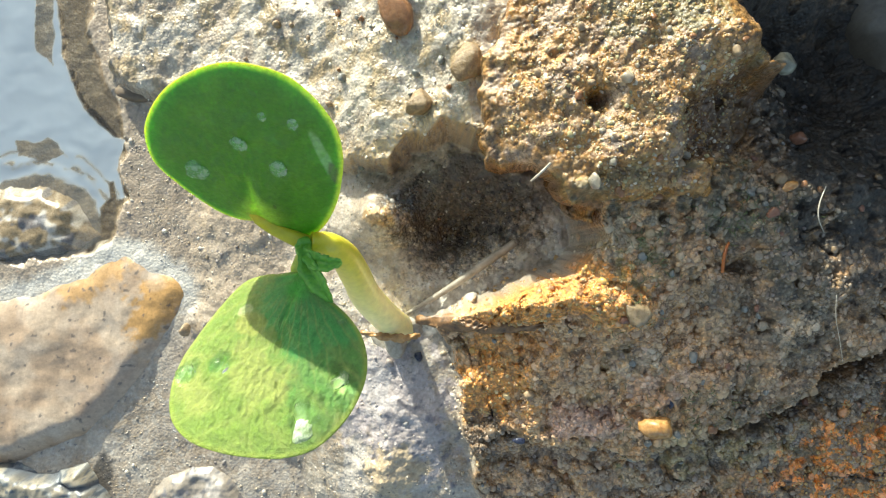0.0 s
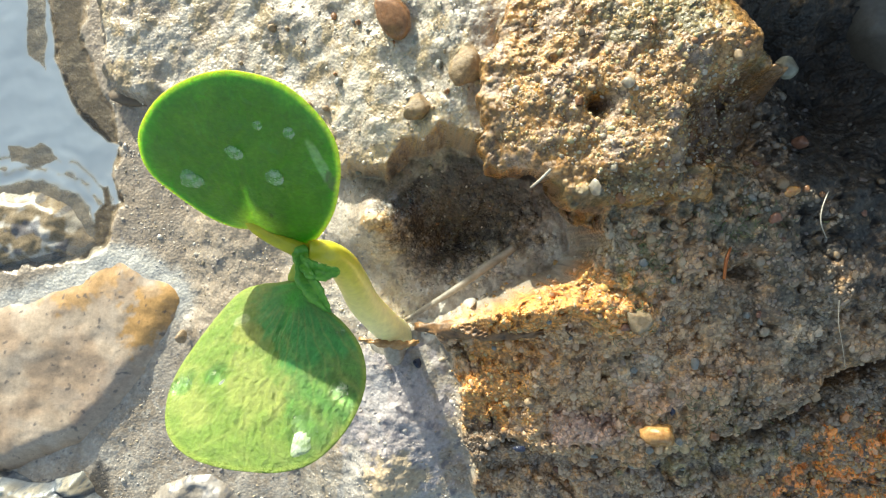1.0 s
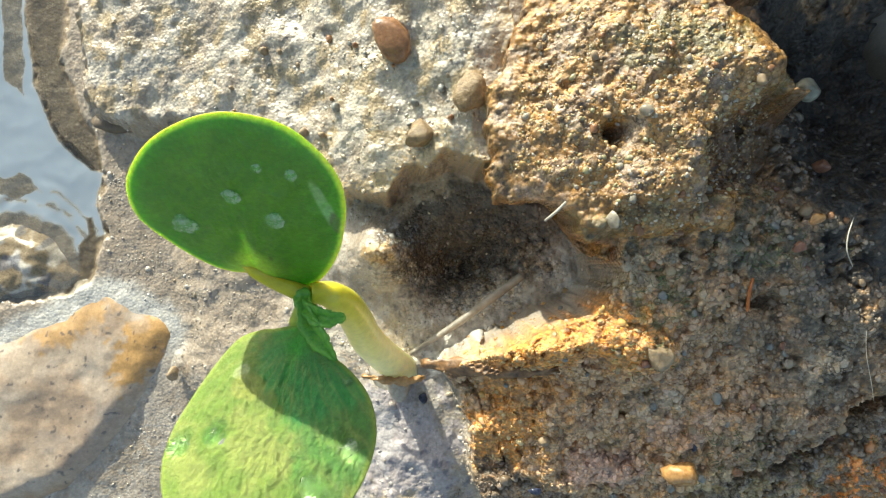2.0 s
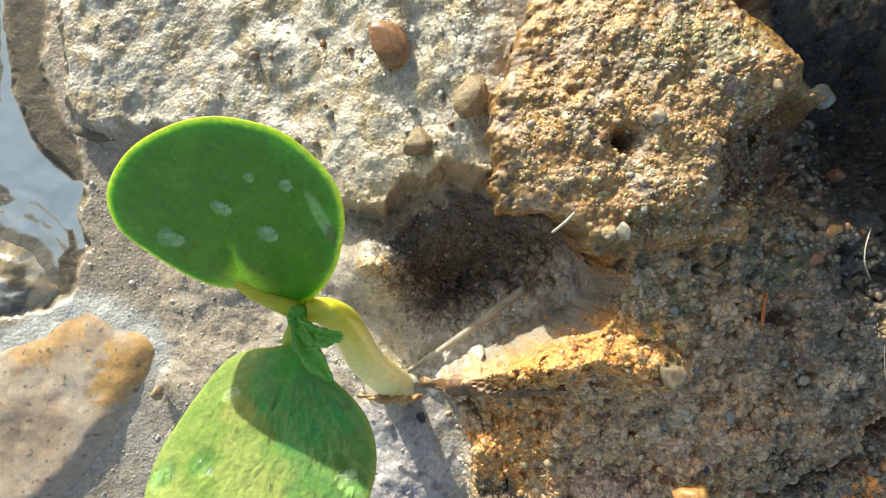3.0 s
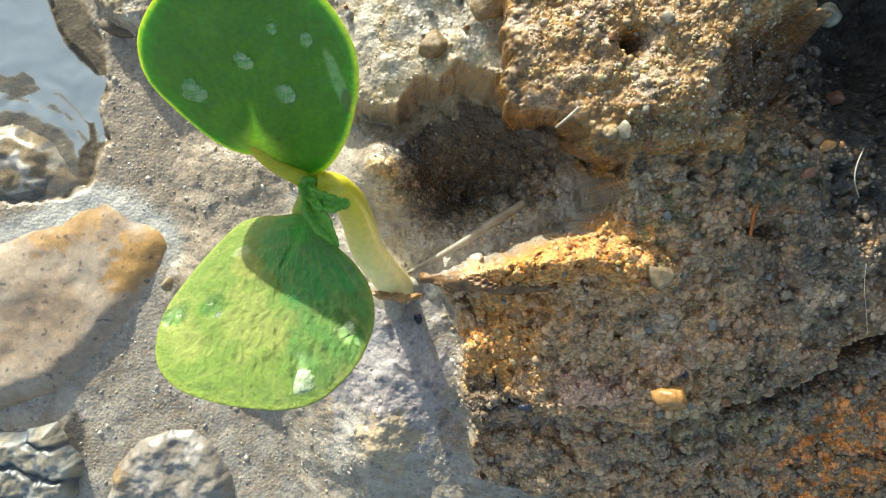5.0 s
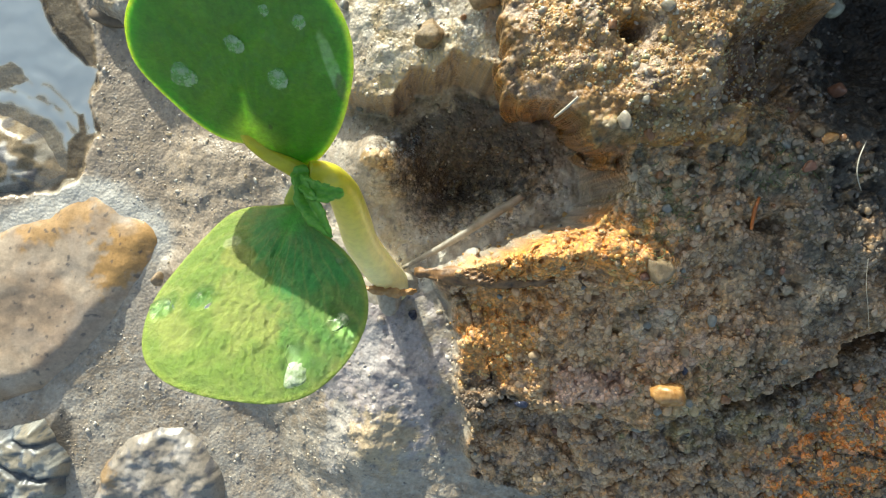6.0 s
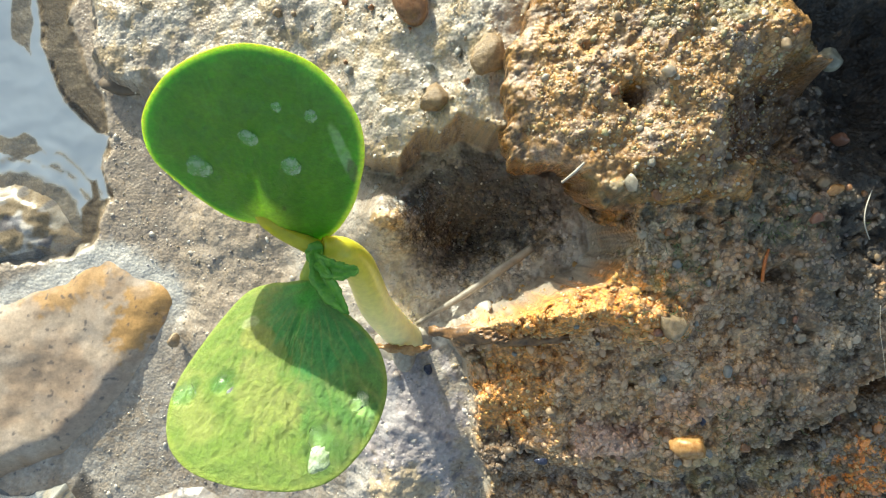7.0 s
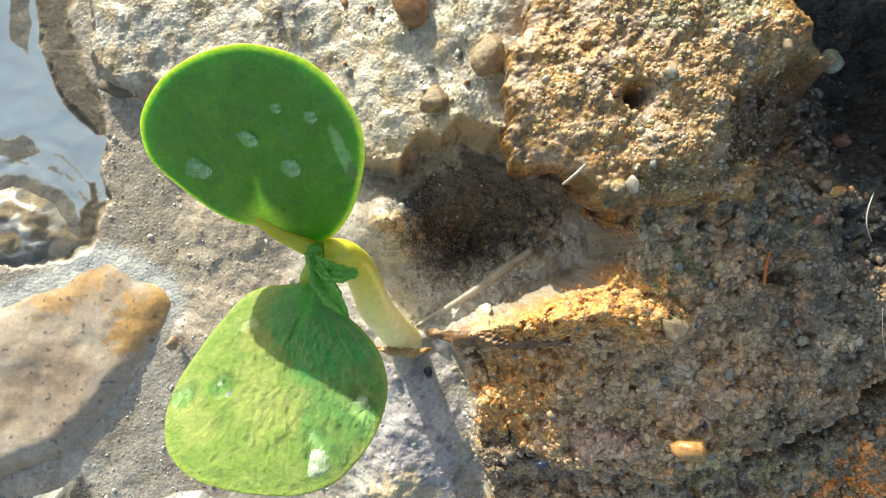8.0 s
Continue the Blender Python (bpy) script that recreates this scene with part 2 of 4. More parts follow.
# ---- mesh helpers ----
def sheet(name, x, y, z, keep, tint, material, parent=None):
    """A mesh from arrays on a grid, in millimetres, with a tint on every vertex."""
    h, w = x.shape
    ids = np.arange(h * w).reshape(h, w)
    quads = np.stack([ids[:-1, :-1], ids[:-1, 1:], ids[1:, 1:], ids[1:, :-1]], -1).reshape(-1, 4)
    if keep is not None:
        quads = quads[keep.ravel()[quads].all(1)]
        used = np.unique(quads)
        lookup = np.zeros(h * w, np.int64)
        lookup[used] = np.arange(len(used))
        quads = lookup[quads]
    else:
        used = np.arange(h * w)
    co = np.stack([x.ravel(), y.ravel(), z.ravel()], -1)[used] * 0.001
    return mesh_of(name, co, quads, tint.reshape(-1, 4)[used], material, parent)


def mesh_of(name, co, faces, tint, material, parent=None):
    me = bpy.data.meshes.new(name)
    n = faces.shape[1]
    me.vertices.add(len(co))
    me.vertices.foreach_set("co", np.ascontiguousarray(co, np.float32).ravel())
    me.loops.add(faces.size)
    me.loops.foreach_set("vertex_index", np.ascontiguousarray(faces, np.int32).ravel())
    me.polygons.add(len(faces))
    me.polygons.foreach_set("loop_start", np.arange(0, faces.size, n, dtype=np.int32))
    me.polygons.foreach_set("loop_total", np.full(len(faces), n, np.int32))
    me.polygons.foreach_set("use_smooth", np.ones(len(faces), bool))
    me.update(calc_edges=True)
    if tint is not None:
        layer = me.color_attributes.new("tint", "FLOAT_COLOR", "POINT")
        layer.data.foreach_set("color", np.ascontiguousarray(np.clip(tint, 0, 1), np.float32).ravel())
    me.materials.append(material)
    ob = new(name, me)
    ob.parent = parent
    return ob


def part(name, bm, material, parent=None, label="", flat=False):
    me = bpy.data.meshes.new(name)
    for f in bm.faces:
        f.smooth = not flat
    bm.to_mesh(me)
    bm.free()
    me.materials.append(material)
    ob = new(name, me)
    ob.parent = parent
    if label:
        tagged(ob, label)
    return ob


def stone(name, place, size, material, label, category="pebble", turn=(0, 0, 0), sharp=0.25, seed=1, group="", levels=3, parent=None):
    """A small stone: an uneven, part faceted lump of that size in mm, resting in the earth."""
    bm = bmesh.new()
    bmesh.ops.create_icosphere(bm, subdivisions=levels, radius=1.0)
    rng = random.Random(seed)
    cuts = [(Vector((rng.gauss(0, 1), rng.gauss(0, 1), rng.gauss(0, 1))).normalized(), rng.uniform(0.5, 0.82)) for _ in range(15)]
    off = Vector((seed * 1.7, seed * 0.9, 3.1))
    for v in bm.verts:
        p = v.co.copy()
        for n, d in cuts:
            over = p.dot(n) - d
            if over > 0:
                p -= n * over * min(1.0, sharp * 3)
        p *= 1.1 + 0.16 * noise.noise(p * 1.3 + off) + 0.07 * noise.noise(p * 4.0 + off) + 0.03 * noise.noise(p * 11.0 + off)
        v.co = Vector((p.x * size[0], p.y * size[1], p.z * size[2])) * 0.0005
    ob = part(name, bm, material, parent)
    ob.matrix_basis = pose(*[c * 0.001 for c in place], *turn)
    return tagged(ob, label, category, group)


def tube(bm, points, radii, around=12):
    """A tapered round body along a smooth line through the points, in mm."""
    pts = [Vector(p) for p in points]
    fine, rad = [], []
    for i in range(len(pts) - 1):
        a, b, c, d = pts[max(i - 1, 0)], pts[i], pts[i + 1], pts[min(i + 2, len(pts) - 1)]
        for k in range(6):
            s = k / 6
            fine.append(0.5 * (2 * b + (c - a) * s + (2 * a - 5 * b + 4 * c - d) * s * s + (3 * b - a - 3 * c + d) * s ** 3))
            rad.append(radii[i] * (1 - s) + radii[i + 1] * s)
    fine.append(pts[-1])
    rad.append(radii[-1])
    rings, side = [], Vector((0.3, 0.2, 1))
    for i, p in enumerate(fine):
        ahead = (fine[min(i + 1, len(fine) - 1)] - fine[max(i - 1, 0)]).normalized()
        side = (side - ahead * side.dot(ahead)).normalized()
        up = ahead.cross(side)
        rings.append([bm.verts.new((p + (side * math.cos(q) + up * math.sin(q)) * rad[i]) * 0.001)
                      for q in (2 * math.pi * k / around for k in range(around))])
    for r, s in zip(rings, rings[1:]):
        for k in range(around):
            bm.faces.new((r[k], r[(k + 1) % around], s[(k + 1) % around], s[k]))
    bm.faces.new(rings[0][::-1])
    bm.faces.new(rings[-1])
    return fine


# ---- the ground: mud, silt bank and gritty slab in one sheet ----
BANK = [(-98.7, 79.9), (-98.7, 63.9), (-97.6, 52.8), (-93.7, 43.8), (-85.1, 41.6)] + [(-71.4, 39.5), (-59.1, 38.6)] + [(-38.7, 30.9), (-26.9, 20.6)] + [(-12.6, 20.6), (-6.6, 26.3), (2.2, 27.3), (8.9, 24.1), (15.6, 27.0), (15.6, 67.3)] + [(-12.5, 86.2), (-71.8, 86.2)]
SLAB = [(26.0, 23.0), (30.2, 8.6), (32.3, 1.3), (26.6, -4.1), (17.6, -6.7), (1.9, -14.6), (-3.9, -16.5), (1.9, -24.0), (3.4, -30.0), (2.9, -38.4), (4.1, -46.9), (8.0, -55.3), (9.2, -67.3), (62.2, -77.0), (122.4, -73.4), (122.4, 77.2), (86.3, 77.2), (76.6, 67.6), (62.2, 60.4), (44.1, 41.1)]
LOWER = [(15.5, -42.7), (27.6, -44.9), (44.3, -45.9), (59.6, -42.1), (68.6, -39.8), (77.5, -36.7), (81.3, -33.1), (89.0, -25.5), (104.4, -20.3), (123.5, -20.3), (123.5, -77.9), (8.4, -77.9), (8.4, -58.7), (10.0, -45.9)]
POOL = [(-180.8, 106.9), (-113.3, 106.9), (-114.1, 73.6), (-111.1, 55.2), (-105.8, 42.7), (-96.6, 34.4), (-95.1, 28.5), (-96.1, 23.5), (-93.8, 16.8), (-95.8, 7.7), (-99.1, 1.8), (-105.8, -1.2), (-114.1, -3.2), (-180.8, 0.2)]
SHELF = [(-114.4, 106.9), (-102.8, 85.2), (-104.1, 66.9), (-102.1, 55.2), (-98.3, 46.9), (-93.8, 37.7), (-93.4, 31.5), (-97.4, 32.7), (-105.8, 40.2), (-108.8, 46.0), (-112.4, 56.9), (-114.3, 70.2)]
# Outline of the sky glare to paint on the water.
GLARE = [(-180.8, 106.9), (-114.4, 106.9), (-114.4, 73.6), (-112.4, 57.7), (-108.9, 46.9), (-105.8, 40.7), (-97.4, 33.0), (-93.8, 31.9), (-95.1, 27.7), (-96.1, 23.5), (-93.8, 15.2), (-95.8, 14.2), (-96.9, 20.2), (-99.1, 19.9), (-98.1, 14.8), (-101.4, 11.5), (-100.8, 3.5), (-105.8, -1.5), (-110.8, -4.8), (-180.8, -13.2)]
# Dark reflections within that glare, painted as brown gaps.
BROWN_STRIP = [(-120.6, 106.9), (-115.4, 106.9), (-114.9, 63.6), (-115.3, 53.7), (-116.8, 56.6), (-120.4, 57.9)]
BROWN_BLOT = [(-126.3, 31.7), (-120.8, 31.0), (-116.6, 32.5), (-113.3, 30.5), (-111.3, 28.0), (-115.4, 26.5), (-118.1, 24.7), (-120.8, 26.4), (-125.3, 27.2)]
PALE = curve_through([(-127.9, -13.2), (-116.5, -10.4), (-105.0, -4.4), (-94.4, 0.2), (-85.1, -2.8), (-77.0, -7.7), (-74.1, -12.9), (-76.3, -21.0), (-81.6, -30.0), (-88.7, -40.6), (-96.9, -49.6), (-103.4, -56.1), (-113.2, -59.4), (-124.6, -64.3), (-139.3, -66.7), (-155.6, -52.0), (-157.2, -29.2), (-144.2, -16.1)], 90)


def ground_height(x, y):
    ux = x + 1.6 * fbm(x, y, 9.0, 3, 3)
    uy = y + 1.6 * fbm(x, y, 9.0, 3, 4)
    sx, sy = ux + 0.5 * fbm(x, y, 2.2, 2, 5), uy + 0.5 * fbm(x, y, 2.2, 2, 6)
    mud = np.interp(ux, [-125, -82, -64, -42, -16, 0, 30], [-54, -53, -45, -40, -29, -26, -23])
    mud = mud + (0.5 - 0.28 * smooth(-48, -30, x)) * np.minimum(0, y + 42) - 11.0 * lobe(x, y, 4, 4, 13, 9) + 2.0 * lobe(x, y, -52, 8, 10, 7)
    mud = mud + 0.9 * fbm(x, y, 13, 3, 11) + 0.26 * fbm(x, y, 4.2, 3, 12) + 0.16 * cells(ux, uy, 2.6, 18)[0] * smooth(-0.1, 0.5, fbm(x, y, 16, 2, 19))
    mud = mud + lobe(x, y, -15, 8, 9, 7) * (13.5 + 1.6 * fbm(x, y, 5, 4, 13, 0.6))
    mud = mud + 6.0 * lobe(x, y, -17, -60, 9, 11) + (0.8 * fbm(x, y, 5, 4, 14, 0.55)) * lobe(x, y, -14, -56, 14, 18)
    mud = mud - 5.0 * lobe(x, y, -100, -68, 4, 9)
    pool = inside(POOL, sx, sy)
    mud = np.maximum(mud, -49.4 + 0.3 * fbm(x, y, 8, 3, 16))
    mud = mud * (1 - smooth(-2, 2, pool)) + (-53.5 + 0.5 * fbm(x, y, 7, 3, 15)) * smooth(-2, 2, pool)
    shelf = smooth(-1.5, 1.5, inside(SHELF, sx, sy))
    mud = mud * (1 - shelf) + np.minimum(mud, -51.3 + 0.25 * fbm(x, y, 6, 3, 17)) * shelf
    bank = inside(BANK, sx, sy)
    top = np.interp(ux, [-105, -84, -60, -33, -15, -5, 6, 20], [-46, -40, -34, -25, -13, -10, -2, 0]) + 0.10 * np.clip(y - 40, -30, 40)
    top = top + 1.5 * fbm(x, y, 14, 2, 21) + 0.5 * fbm(x, y, 5, 3, 22) + 0.12 * fbm(x, y, 1.6, 3, 23)
    near = smooth(-34, -22, x)
    rise = smooth(-0.5, 5.5 - 3.6 * near, bank)
    z = mud * (1 - rise) + np.maximum(top, mud) * rise
    z = z + 4 * rise * (1 - rise) * near * (1.4 * fbm(x, y, 4.0, 4, 20, 0.6))
    slab = inside(SLAB, sx, sy)
    flat = np.interp(ux, [0, 12, 25, 40, 75, 110], [-8, -3, 2, 4, 4, 1]) + 0.28 * (np.minimum(y, 12) + 10)
    flat = flat - 20 * lobe(x, y, 83, 38, 16, 18) - 9 * lobe(x, y, 69, 45, 7, 7) + 3.5 * lobe(x, y, 36, -14, 8, 5, 20)
    flat = flat - 9 * lobe(x, y, 54, 26, 11, 8)
    flat = flat + 5.5 * lobe(x, y, 20, -11.5, 20, 3.4, 10) - 1.5 * smooth(-15, -18.5, uy) * smooth(52, 36, x)
    rim = inside(LOWER, sx, sy)
    low = smooth(-0.3, 2.5, rim)
    flat = flat - (3.0 + 5.0 * smooth(58, 75, x)) * np.exp(-((rim - 0.8) / (1.3 + 0.9 * smooth(58, 75, x))) ** 2) * smooth(0.1, 0.5, fbm(x, y, 14, 2, 38) + 0.35 + 0.01 * (x - 50))
    flat = flat + lobe(x, y, 88, 32, 24, 26) * (1.1 * fbm(x, y, 8, 4, 39, 0.55))
    flat = flat - low * (6.5 - 3.0 * lobe(x, y, 95, -50, 25, 20))
    flat = flat - 5 * lobe(x, y, 61, -3.5, 5, 1.6) - 4 * lobe(x, y, 16, -44, 2.2, 1.5)
    cap, own = cells(x, y, 1.5, 31)
    small, own2 = cells(x, y, 0.8, 32)
    flat = flat + 1.9 * fbm(x, y, 11, 3, 33) - 1.3 * smooth(0.22, 0.42, fbm(x, y, 5.5, 3, 47)) - 1.6 * np.exp(-(fbm(x, y, 13, 3, 48) / 0.035) ** 2) * smooth(0.0, 0.3, fbm(x, y, 17, 2, 49)) + 0.6 * np.abs(fbm(x, y, 4.5, 3, 35)) + 0.38 * cap * (own > 0.35) + 0.2 * small + 0.25 * fbm(x, y, 2.0, 3, 34)
    rise2 = smooth(-0.3, 1.6, slab)
    hollow = lobe(x, y, 8, 4, 16, 11) * (1 - rise2)
    z = z + hollow * (1.7 * fbm(x, y, 5, 5, 36, 0.62) + 0.35 * small + 0.4 * cap * (own > 0.6) - 1.2 * smooth(0.3, 0.5, fbm(x, y, 3.0, 2, 50)))
    z = z * (1 - rise2) + np.maximum(flat, z) * rise2 + 4 * rise2 * (1 - rise2) * (1.2 * fbm(x, y, 2.5, 4, 37, 0.65))
    # Unseen rise added past the view's edge to keep sun off the right side.
    shade_rise = smooth(36, 50, x + 3 * fbm(x, y, 20, 3, 45)) * smooth(57, 70, y + 4 * fbm(x, y, 20, 3, 46)) + 0.8 * smooth(118, 165, x)
    z = z + 58 * np.clip(shade_rise, 0, 1.3)
    far = np.maximum(np.maximum(np.abs(x + 12) - 180, np.abs(y) - 120), 0)
    away = smooth(0, 160, far)
    z = z * (1 - away) + (-46 + 14 * fbm(x, y, 190, 2, 41) * smooth(900, 300, far) + 40 * fbm(x, y, 2600, 1, 42) * smooth(400, 1500, far) * smooth(9000, 4000, far) + 300 * fbm(x, y, 50000, 1, 43) * smooth(4000, 20000, far)) * away
    return z, bank, slab, low, pool, own, cap, own2


def ground_tint(x, y, z, bank, slab, low, pool, own, cap, own2):
    rise_y, rise_x = np.gradient(z)
    steep = smooth(0.25, 0.6, np.hypot(rise_x, rise_y) + 0.02 * fbm(x, y, 3, 2, 50)) * (np.abs(x + 12) < 140)
    own, cap, own2 = np.where(steep > 0.5, 0.5, own), cap * (1 - steep), np.where(steep > 0.5, 0.5, own2)
    vx, vy = x + 0.7 * z, y + 0.9 * z
    blot = fbm(vx, vy, 12, 5, 51, 0.6)
    speck = fbm(vx, vy, 1.1, 3, 52, 0.7)
    c = np.zeros(x.shape + (3,)) + np.array((0.33, 0.265, 0.20))
    c = mix(c, (0.43, 0.365, 0.295), smooth(-0.1, 0.5, blot) * 0.7)
    c = mix(c, (0.27, 0.205, 0.14), smooth(0.15, 0.6, -blot) * 0.7)
    c = mix(c, (0.40, 0.36, 0.31), smooth(0.15, 0.4, fbm(vx, vy, 2.2, 3, 49, 0.7)) * 0.5)
    c = mix(c, (0.31, 0.235, 0.165), smooth(-30, -52, x + 6 * blot) * smooth(-45, -12, y) * 0.75)
    c = mix(c, (0.47, 0.395, 0.31), smooth(0, 5, bank) * smooth(-0.45, 0.25, fbm(x, y, 9, 4, 53)))
    c = mix(c, (0.36, 0.26, 0.14), smooth(0, 5, bank) * smooth(0.05, 0.35, fbm(x, y, 6, 4, 54)) * 0.8)
    c = mix(c, (0.44, 0.30, 0.14), np.exp(-((bank - 2.0) / 2.2) ** 2) * smooth(-34, -24, x) * smooth(-0.4, 0.1, speck) * 0.8)
    c = mix(c, (0.35, 0.30, 0.295), spot(x, y, -12, -42, 15, 19, 20, 0.5, 55) * (slab < 0) * 0.85)
    c = mix(c, (0.40, 0.355, 0.335), spot(x, y, -17, -37, 5, 9, 10, 0.5, 101) * 0.8)
    c = mix(c, (0.13, 0.12, 0.14), spot(x, y, -4, -50, 9, 12, 0, 0.9, 102) * smooth(0.1, 0.45, fbm(x, y, 3.0, 3, 104)) * 0.8)
    c = mix(c, (0.44, 0.33, 0.20), spot(x, y, -12, -58, 7, 8, 20, 0.6, 56) * (slab < 0) * 0.85)
    # The mound's sunlit left flank is put into the colour as a paler strip.
    c = mix(c, (0.43, 0.375, 0.325), spot(x, y, -24, -61, 3.5, 10, -12, 0.35, 105) * (slab < 0))
    c = mix(c, (0.58, 0.53, 0.46), np.clip(spot(x, y, 11, -7, 15, 3.0, 33, 0.5, 77) * 0.9 + spot(x, y, 28, 1, 2.5, 6, 0, 0.6, 78) * 0.7 + spot(x, y, -4, -19, 3, 3, 0, 0.5, 79), 0, 1))
    c = mix(c, (0.42, 0.40, 0.40), spot(x, y, -12, 11, 5, 4, 0, 0.7, 80) * smooth(0.0, 0.25, speck))
    c = mix(c, (0.40, 0.25, 0.10), spot(x, y, -16, 8, 4, 2.5, 0, 0.5, 84) * 0.8)
    ring = inside(PALE, x, y)
    c = mix(c, (0.085, 0.08, 0.095), smooth(0.5, 0.68, fbm(x, y, 1.3, 2, 98)) * smooth(-0.3, 0.2, fbm(x, y, 15, 2, 99)) * 0.75)
    c = mix(c, (0.62, 0.58, 0.52), smooth(-5, -0.5, ring + 1.5 * fbm(x, y, 5, 3, 97)) * smooth(-30, -10, y) * 0.7)
    c = mix(c, (0.10, 0.078, 0.05), np.maximum(smooth(-1, 2, pool), smooth(-1, 2, inside(SHELF, x, y))) * 0.9)
    c = mix(c, (0.05, 0.042, 0.035), spot(x, y, -100, -68, 3.0, 9, -10, 0.4, 103) * 0.85)
    inner = smooth(0.3, 1.5, slab + 0.5 * fbm(x, y, 2, 3, 87))
    s = np.zeros(x.shape + (3,)) + np.array((0.33, 0.25, 0.175))
    s = mix(s, (0.19, 0.16, 0.105), smooth(0.0, 0.4, fbm(x, y, 10, 4, 57)))
    s = mix(s, (0.40, 0.33, 0.24), smooth(0.0, 0.5, fbm(x, y, 7, 4, 58)) * 0.8)
    s = mix(s, (0.36, 0.30, 0.23), (own > 0.66) * cap * 0.7)
    s = mix(s, (0.055, 0.05, 0.05), (own < 0.12) * cap * 0.8)
    s = mix(s, (0.34, 0.21, 0.09), (own2 > 0.88) * 0.5)
    ochre = np.clip(spot(x, y, 22, -10, 17, 6, 18, 0.4, 61) + spot(x, y, 11.5, -31.5, 8.5, 9, -10, 0.5, 62)
                    + 0.7 * spot(x, y, 17, -20, 10, 3.5, -5, 0.6, 63) + 0.8 * spot(x, y, 38, -13, 6, 4, 0, 0.6, 64), 0, 1)
    s = mix(s, (0.47, 0.265, 0.085), ochre * (0.65 + 0.45 * smooth(-0.2, 0.3, speck)))
    s = mix(s, (0.52, 0.42, 0.28), spot(x, y, 5, -14, 6, 2.2, 25, 0.7, 65) * 0.8)
    s = mix(s, (0.30, 0.22, 0.21), spot(x, y, 31, -38, 9, 4, 0, 0.5, 66) * 0.7)
    rust = spot(x, y, 98, -50, 26, 14, 25, 0.6, 67) * smooth(-0.15, 0.2, fbm(x, y, 3.5, 3, 68))
    s = mix(s, (0.62, 0.26, 0.06), rust)
    moss = np.clip(spot(x, y, 40, -1, 8, 6, 0, 0.7, 69) + spot(x, y, 63, 10, 10, 6, 0, 0.8, 70) + spot(x, y, 70, -45, 22, 6, 20, 0.9, 71), 0, 1)
    s = mix(s, (0.10, 0.115, 0.055), moss * smooth(-0.1, 0.3, fbm(x, y, 2.5, 3, 72)) * 0.8)
    s = mix(s, (0.40, 0.34, 0.36), np.clip(spot(x, y, 33, -39, 8, 4, 0, 0.6, 88) + 0.7 * spot(x, y, 45, -28, 7, 5, 0, 0.8, 89), 0, 1) * 0.6)
    s = mix(s, (0.36, 0.37, 0.35), np.clip(spot(x, y, 43, -24, 5, 3, 20, 0.8, 90) + spot(x, y, 74, -16, 5, 7, 0, 0.8, 91) + spot(x, y, 36, 2, 3, 6, 0, 0.7, 92) + spot(x, y, 48, -56, 8, 3, 0, 0.8, 93), 0, 1) * 0.6)
    s = mix(s, (0.24, 0.24, 0.15), np.clip(spot(x, y, 66, -48, 16, 6, 15, 0.9, 94) + spot(x, y, 56, -42, 6, 4, 0, 0.8, 95), 0, 1) * 0.6)
    s = s * np.array((1.62, 1.24, 0.86))
    s = mix(s, (0.36, 0.26, 0.175), low * (1 - rust) * smooth(-0.1, 0.3, fbm(x, y, 6, 4, 108)) * 0.7)
    s = mix(s, (0.12, 0.10, 0.09), low * (1 - rust) * smooth(0.2, 0.4, fbm(x, y, 3.5, 4, 109)) * 0.7)
    # Dark of the hollow under the step and of its hole, painted as colour.
    s = mix(s, (0.10, 0.072, 0.048), spot(x, y, 9.5, -44, 5, 6, 0, 0.5, 106) * 0.85)
    s = mix(s, (0.02, 0.016, 0.014), spot(x, y, 16.2, -43.6, 2.0, 1.1, 10, 0.4, 107))
    # Mossy soil below the rock; the slab's shade to the right is painted in too.
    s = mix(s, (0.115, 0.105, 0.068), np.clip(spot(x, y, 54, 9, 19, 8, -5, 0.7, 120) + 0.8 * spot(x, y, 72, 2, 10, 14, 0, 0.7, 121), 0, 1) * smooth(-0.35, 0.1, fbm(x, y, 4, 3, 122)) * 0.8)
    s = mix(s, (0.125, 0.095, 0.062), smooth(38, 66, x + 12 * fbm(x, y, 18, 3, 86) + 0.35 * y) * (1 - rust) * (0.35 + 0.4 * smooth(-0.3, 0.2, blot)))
    c = c * (1 - inner[..., None]) + s * inner[..., None]
    # Deep shade of the far right corner is put into the colour here.
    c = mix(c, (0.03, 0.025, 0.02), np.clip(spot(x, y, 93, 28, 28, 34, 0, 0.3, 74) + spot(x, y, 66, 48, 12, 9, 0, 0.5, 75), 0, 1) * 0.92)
    # Shade inside the hollow, painted as dark brown.
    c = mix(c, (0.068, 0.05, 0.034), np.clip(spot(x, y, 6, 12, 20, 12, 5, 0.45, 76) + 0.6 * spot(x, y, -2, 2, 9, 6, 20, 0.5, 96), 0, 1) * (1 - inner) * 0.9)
    c = c * (1 + 0.22 * speck)[..., None]
    c = mix(c, (0.26, 0.21, 0.14), smooth(60, 220, np.maximum(np.abs(x + 12) - 150, np.abs(y) - 95)))
    # Same corner again, dulled so that its painted shade catches no glint.
    corner_shade = np.clip(spot(x, y, 93, 28, 28, 34, 0, 0.3, 74) + spot(x, y, 66, 48, 12, 9, 0, 0.5, 75), 0, 1)
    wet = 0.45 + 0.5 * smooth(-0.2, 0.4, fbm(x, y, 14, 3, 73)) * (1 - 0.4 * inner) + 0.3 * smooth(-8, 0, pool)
    wet = wet * (1 - 0.9 * corner_shade)
